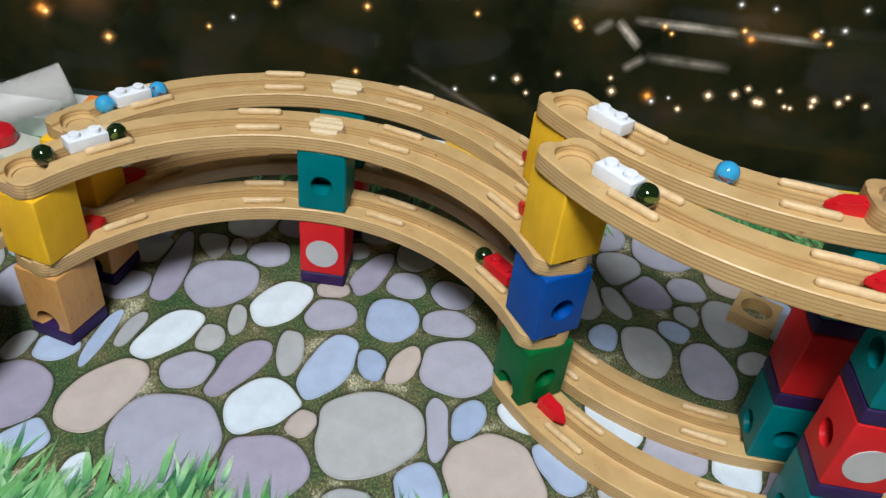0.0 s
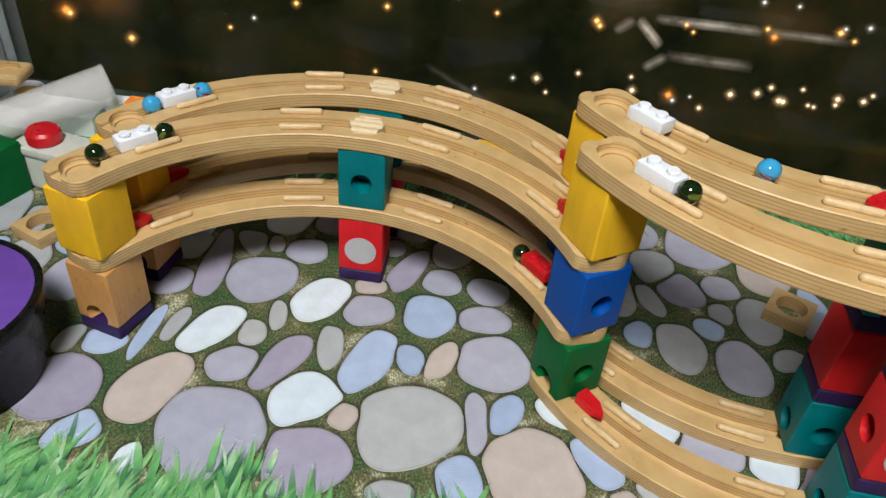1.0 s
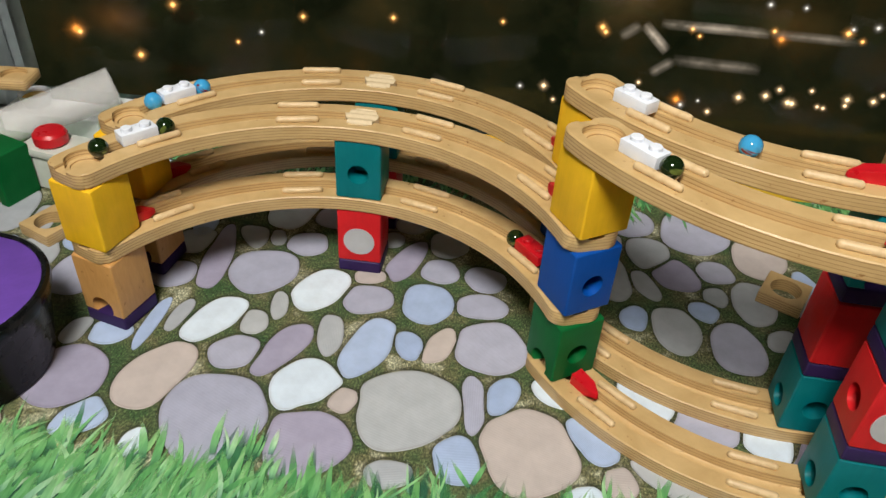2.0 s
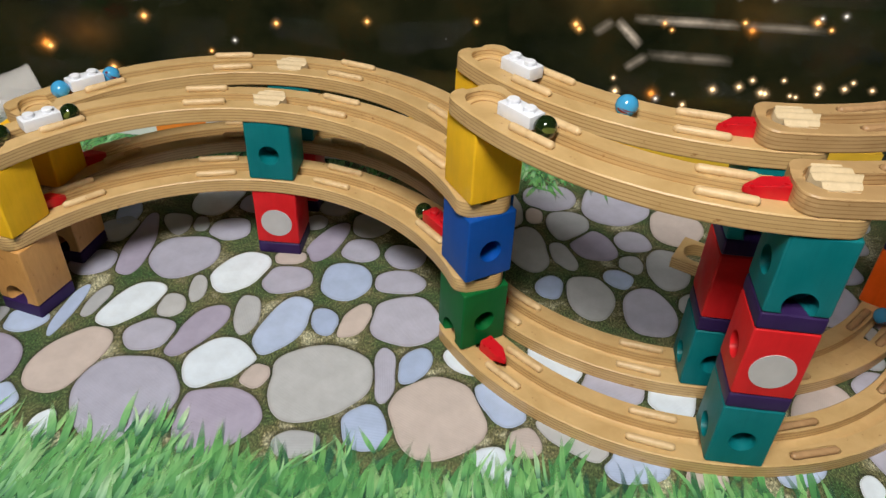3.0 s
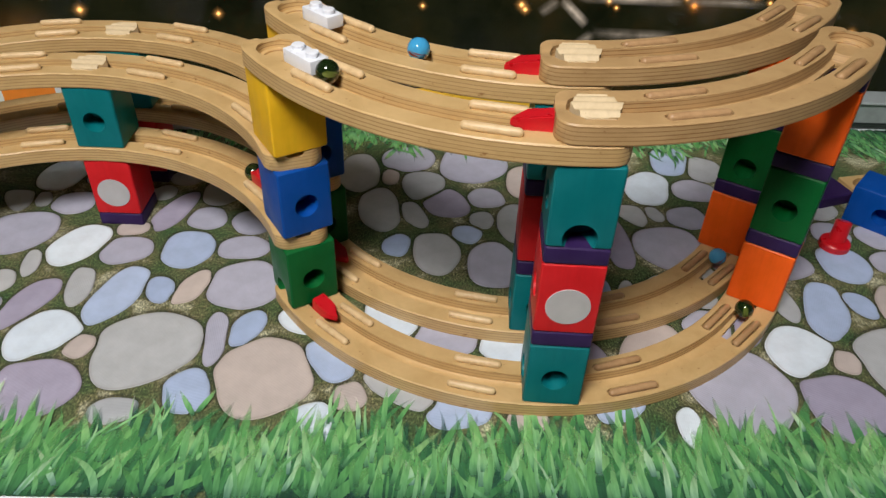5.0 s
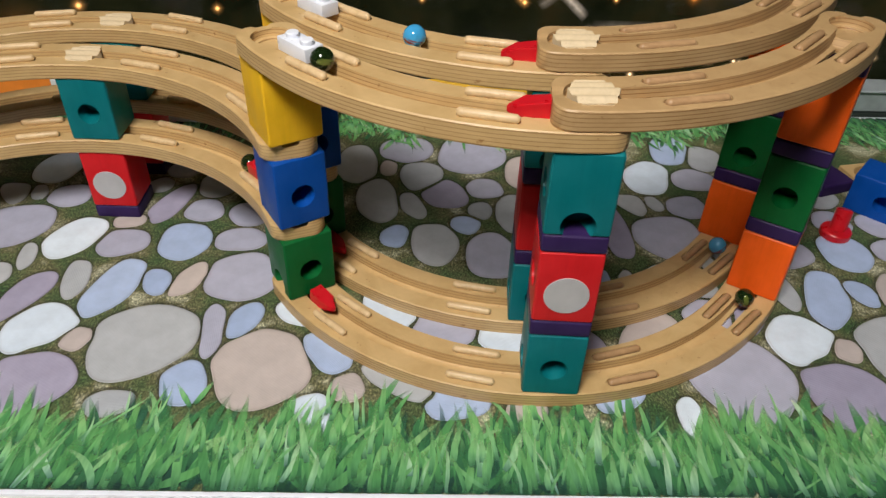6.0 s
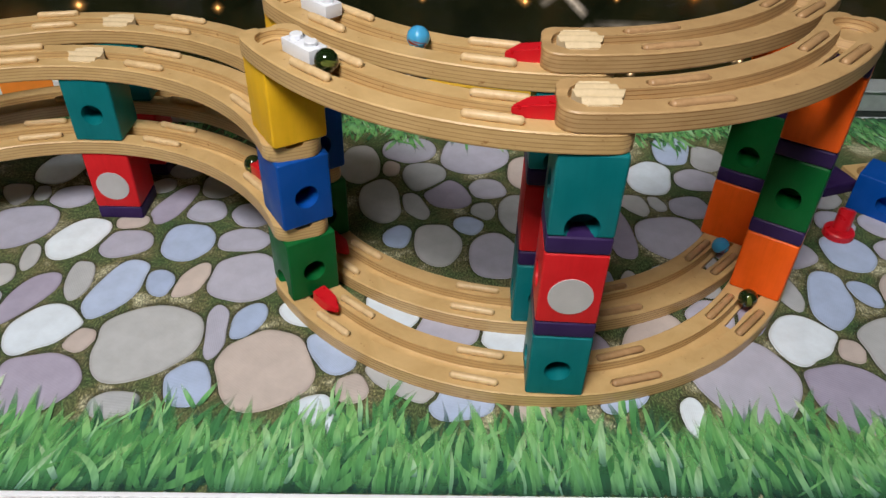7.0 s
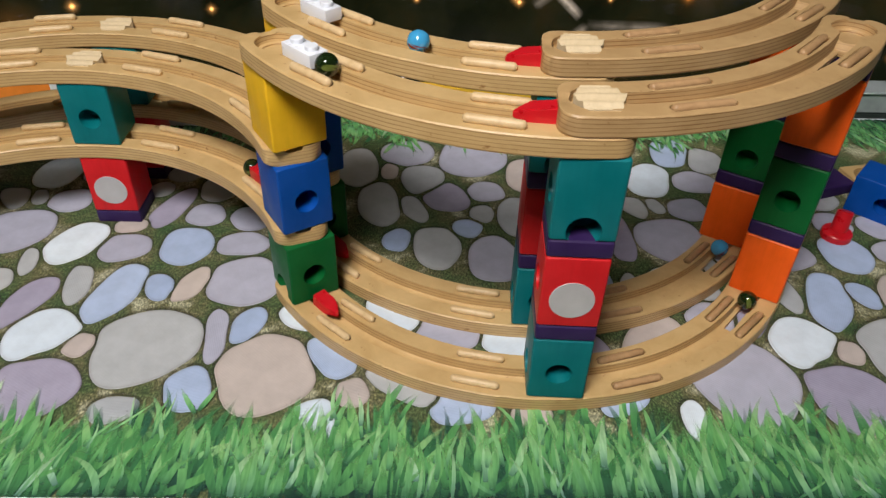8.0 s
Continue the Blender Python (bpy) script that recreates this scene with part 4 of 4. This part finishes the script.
pebble(-0.151, 0.500, 0.039, 0.018, 100, 0.03, GREY)
pebble(-0.117, 0.531, 0.068, 0.047, 59, -0.06, WHITE)
pebble(-0.069, 0.523, 0.050, 0.041, 14, -0.01, LILAC)
pebble(-0.238, 0.472, 0.046, 0.017, 80, -0.03, GREY)
pebble(-0.259, 0.458, 0.070, 0.016, 86, 0.00, BLUE)
pebble(-0.290, 0.439, 0.039, 0.031, 12, -0.03, BLUE)
pebble(-0.321, 0.436, 0.036, 0.023, 79, 0.00, GREY)
pebble(-0.267, 0.528, 0.046, 0.038, 30, -0.01, LILAC)
pebble(-0.234, 0.564, 0.110, 0.029, 95, -0.06, MAUVE)
pebble(-0.266, 0.588, 0.053, 0.041, 71, -0.06, GREY)
pebble(-0.206, 0.605, 0.029, 0.042, 38, -0.19, GREY)
pebble(-0.183, 0.605, 0.020, 0.028, 18, 0.02, GREY)
pebble(-0.149, 0.600, 0.043, 0.040, 16, 0.02, LILAC)
pebble(-0.040, 0.591, 0.075, 0.029, 71, -0.08, MAUVE)
pebble(-0.011, 0.527, 0.050, 0.057, 177, -0.02, BLUE)
pebble(-0.073, 0.558, 0.034, 0.023, 7, -0.01, PEACH)
pebble(0.043, 0.531, 0.049, 0.037, 5, -0.03, LILAC)
pebble(-0.004, 0.578, 0.039, 0.038, 177, 0.00, LILAC)
pebble(0.054, 0.476, 0.069, 0.066, 26, -0.01, LILAC)
pebble(0.008, 0.471, 0.051, 0.027, 65, -0.02, PEACH)
pebble(0.044, 0.406, 0.066, 0.022, 97, -0.01, LILAC)
pebble(0.068, 0.418, 0.048, 0.028, 70, -0.05, BLUE)
pebble(0.114, 0.432, 0.042, 0.037, 162, -0.34, WHITE)
pebble(0.092, 0.365, 0.084, 0.084, 29, 0.01, PEACH)
pebble(0.036, 0.348, 0.040, 0.047, 12, 0.00, BLUE)
pebble(-0.016, 0.326, 0.037, 0.027, 6, 0.02, GREY)
pebble(0.143, 0.381, 0.054, 0.034, 132, 0.07, BLUE)
pebble(0.164, 0.345, 0.026, 0.032, 13, -0.04, PEACH)
pebble(0.136, 0.315, 0.036, 0.045, 8, 0.05, WHITE)
pebble(0.203, 0.350, 0.064, 0.024, 152, -0.00, GREY)
pebble(0.240, 0.411, 0.055, 0.041, 175, 0.05, LILAC)
pebble(0.290, 0.401, 0.045, 0.036, 168, 0.02, WHITE)
pebble(0.191, 0.435, 0.058, 0.029, 141, -0.02, WHITE)
pebble(0.191, 0.541, 0.027, 0.037, 167, -0.04, BLUE)
pebble(0.231, 0.530, 0.046, 0.066, 2, -0.02, GREY)
pebble(0.286, 0.513, 0.051, 0.068, 4, 0.01, LILAC)
pebble(0.262, 0.562, 0.030, 0.031, 165, -0.02, BLUE)
pebble(0.278, 0.587, 0.026, 0.030, 173, 0.00, GREY)
pebble(0.207, 0.594, 0.048, 0.025, 114, 0.01, GREY)
pebble(0.241, 0.615, 0.047, 0.053, 36, 0.09, MAUVE)
pebble(0.171, 0.603, 0.043, 0.081, 11, -0.03, GREY)
pebble(0.216, 0.652, 0.046, 0.058, 2, -0.06, GREY)
pebble(0.179, 0.666, 0.021, 0.032, 0, -0.05, PEACH)
pebble(0.284, 0.628, 0.039, 0.038, 7, 0.01, LILAC)
pebble(0.144, 0.673, 0.045, 0.080, 6, -0.03, GREY)
pebble(0.198, 0.705, 0.062, 0.054, 179, 0.00, LILAC)
pebble(0.272, 0.698, 0.076, 0.082, 173, -0.01, LILAC)
pebble(-0.330, 0.584, 0.044, 0.069, 174, -0.01, GREY)
pebble(-0.309, 0.661, 0.057, 0.071, 165, 0.01, PEACH)
pebble(-0.313, 0.532, 0.027, 0.038, 126, -0.08, GREY)
pebble(-0.267, 0.616, 0.060, 0.028, 101, -0.06, BLUE)
pebble(-0.128, 0.653, 0.051, 0.043, 2, 0.02, LILAC)
pebble(-0.141, 0.716, 0.044, 0.066, 171, -0.01, BLUE)
pebble(-0.104, 0.698, 0.040, 0.056, 171, 0.04, GREY)
pebble(0.249, 0.331, 0.050, 0.034, 10, 0.02, BLUE)
pebble(0.303, 0.325, 0.032, 0.028, 30, 0.0, PEACH)

for spec in PEBBLES:
    lay_pebble(spec)

# the shade drawn round the pebbles: dark ink, offset back and left, one sheet that fades outwards
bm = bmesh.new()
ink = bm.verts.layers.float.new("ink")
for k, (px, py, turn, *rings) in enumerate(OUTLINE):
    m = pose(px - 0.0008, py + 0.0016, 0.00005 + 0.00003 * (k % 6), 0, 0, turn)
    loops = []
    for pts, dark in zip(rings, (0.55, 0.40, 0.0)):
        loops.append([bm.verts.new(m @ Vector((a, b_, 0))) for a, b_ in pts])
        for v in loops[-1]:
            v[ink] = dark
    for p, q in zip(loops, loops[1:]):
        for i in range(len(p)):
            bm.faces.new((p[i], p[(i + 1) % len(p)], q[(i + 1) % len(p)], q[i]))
tagged(part("pebble_shade_ink", bm, SHADE, play_mat, "soft dark shade printed round the pebbles", smooth=False), kind="stuff")


def grass_ink(name, stops):
    """Printed blades: each its own green, darker at the root, paler and thinning out at the tip."""
    m, n, l, b = mat(name, (0.1, 0.3, 0.08), 0.85)
    g = n.new("ShaderNodeNewGeometry")
    r = ramp(n, stops)
    l.new(g.outputs["Random Per Island"], r.inputs[0])
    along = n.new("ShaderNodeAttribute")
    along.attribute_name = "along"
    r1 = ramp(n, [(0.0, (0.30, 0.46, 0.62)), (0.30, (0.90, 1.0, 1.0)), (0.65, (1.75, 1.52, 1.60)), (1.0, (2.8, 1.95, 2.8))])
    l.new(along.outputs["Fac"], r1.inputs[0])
    co = n.new("ShaderNodeTexCoord")
    mp = add(n, "ShaderNodeMapping", Scale=(420.0, 60.0, 1.0))
    l.new(co.outputs["Object"], mp.inputs[0])
    tx = add(n, "ShaderNodeTexNoise", Scale=1.0, Detail=3.0)
    l.new(mp.outputs[0], tx.inputs["Vector"])
    r2 = ramp(n, [(0.3, (0.66, 0.74, 0.68)), (0.7, (1.22, 1.14, 1.12))])
    l.new(tx.outputs["Fac"], r2.inputs[0])
    toned = mix_colour(n, l, "MULTIPLY", 1.0, r.outputs[0], r1.outputs[0])
    l.new(mix_colour(n, l, "MULTIPLY", 1.0, toned, r2.outputs[0]), b.inputs["Base Color"])
    tip = n.new("ShaderNodeAttribute")
    tip.attribute_name = "ink"
    l.new(tip.outputs["Fac"], b.inputs["Alpha"])
    return m


GRASS_DEEP = grass_ink("printed_grass_deep", [(0.0, (0.006, 0.052, 0.036)), (0.35, (0.016, 0.100, 0.052)), (0.70, (0.042, 0.175, 0.066)), (1.0, (0.085, 0.27, 0.09))])
GRASS = grass_ink("printed_grass_light", [(0.0, (0.020, 0.115, 0.050)), (0.25, (0.048, 0.215, 0.068)), (0.60, (0.095, 0.32, 0.095)), (0.88, (0.16, 0.42, 0.135)), (1.0, (0.26, 0.52, 0.22))])
GRASS_PALE = grass_ink("printed_grass_pale", [(0.0, (0.10, 0.33, 0.10)), (0.5, (0.17, 0.43, 0.16)), (0.85, (0.26, 0.53, 0.24)), (1.0, (0.40, 0.62, 0.40))])


def tuft(x):
    """How high the printed grass stands along the hem, from 0.65 to 1.2."""
    return 0.93 + 0.14 * math.sin(41 * x + 0.6) + 0.10 * math.sin(97 * x + 2.1) + 0.06 * math.sin(173 * x)


def grass_edge(name, y_root, way, count, reach, label, seed, ink, z_low, size=1.0, thin=1.0, x0=-0.75, x1=1.05):
    """Printed blades lying in the cloth, from the mat's edge inwards."""
    rnd = random.Random(seed)
    verts, faces, fade, along = [], [], [], []
    for k in range(count):
        f = k / count
        x = rnd.uniform(x0, x1)
        back = reach * tuft(x) * (1 - f) ** 0.8 * rnd.uniform(0.45, 1.0) if f < 0.93 else 0.0
        ln = size * rnd.uniform(0.020, 0.046)
        y = y_root + way * max(0.0, back - 0.3 * ln)
        lean = rnd.gauss(0.06, 0.22) + (rnd.choice((-0.7, 0.8)) if rnd.random() < 0.07 else 0.0)
        bend = rnd.gauss(0.05, 0.42)
        wd = size * thin * rnd.uniform(0.0020, 0.0068)
        z = z_low + 0.0003 * f
        base = len(verts)
        px, py, a = x, y, lean
        for s in range(6):
            w = wd * (0.70, 0.95, 1.0, 0.80, 0.45, 0.02)[s]
            nx, ny = math.cos(a), -math.sin(a) * way
            verts.append((px - nx * w / 2, py - ny * w / 2, z))
            verts.append((px + nx * w / 2, py + ny * w / 2, z))
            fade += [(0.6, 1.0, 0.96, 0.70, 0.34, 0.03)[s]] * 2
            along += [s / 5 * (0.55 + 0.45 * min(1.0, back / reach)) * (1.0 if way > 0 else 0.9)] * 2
            px += math.sin(a) * ln / 5
            py += way * math.cos(a) * ln / 5
            a += bend / 5
        for s in range(5):
            q = base + 2 * s
            faces.append((q, q + 1, q + 3, q + 2) if way > 0 else (q + 1, q, q + 2, q + 3))
    verts = [(a, min(max(b_, MAT_NEAR), MAT_FAR), c) for a, b_, c in verts]
    me = bpy.data.meshes.new(name)
    me.from_pydata(verts, [], faces)
    me.materials.append(ink)
    me.attributes.new("ink", "FLOAT", "POINT").data.foreach_set("value", fade)
    me.attributes.new("along", "FLOAT", "POINT").data.foreach_set("value", along)
    ob = new(name, me)
    ob.parent = play_mat
    tagged(ob, label, kind="stuff")


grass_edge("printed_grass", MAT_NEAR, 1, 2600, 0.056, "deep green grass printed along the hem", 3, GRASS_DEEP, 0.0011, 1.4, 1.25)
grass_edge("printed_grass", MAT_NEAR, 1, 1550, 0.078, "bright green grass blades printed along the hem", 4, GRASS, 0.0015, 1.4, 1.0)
grass_edge("printed_grass", MAT_NEAR, 1, 760, 0.086, "pale green grass blades printed along the hem", 8, GRASS_PALE, 0.0019, 1.1, 0.8)
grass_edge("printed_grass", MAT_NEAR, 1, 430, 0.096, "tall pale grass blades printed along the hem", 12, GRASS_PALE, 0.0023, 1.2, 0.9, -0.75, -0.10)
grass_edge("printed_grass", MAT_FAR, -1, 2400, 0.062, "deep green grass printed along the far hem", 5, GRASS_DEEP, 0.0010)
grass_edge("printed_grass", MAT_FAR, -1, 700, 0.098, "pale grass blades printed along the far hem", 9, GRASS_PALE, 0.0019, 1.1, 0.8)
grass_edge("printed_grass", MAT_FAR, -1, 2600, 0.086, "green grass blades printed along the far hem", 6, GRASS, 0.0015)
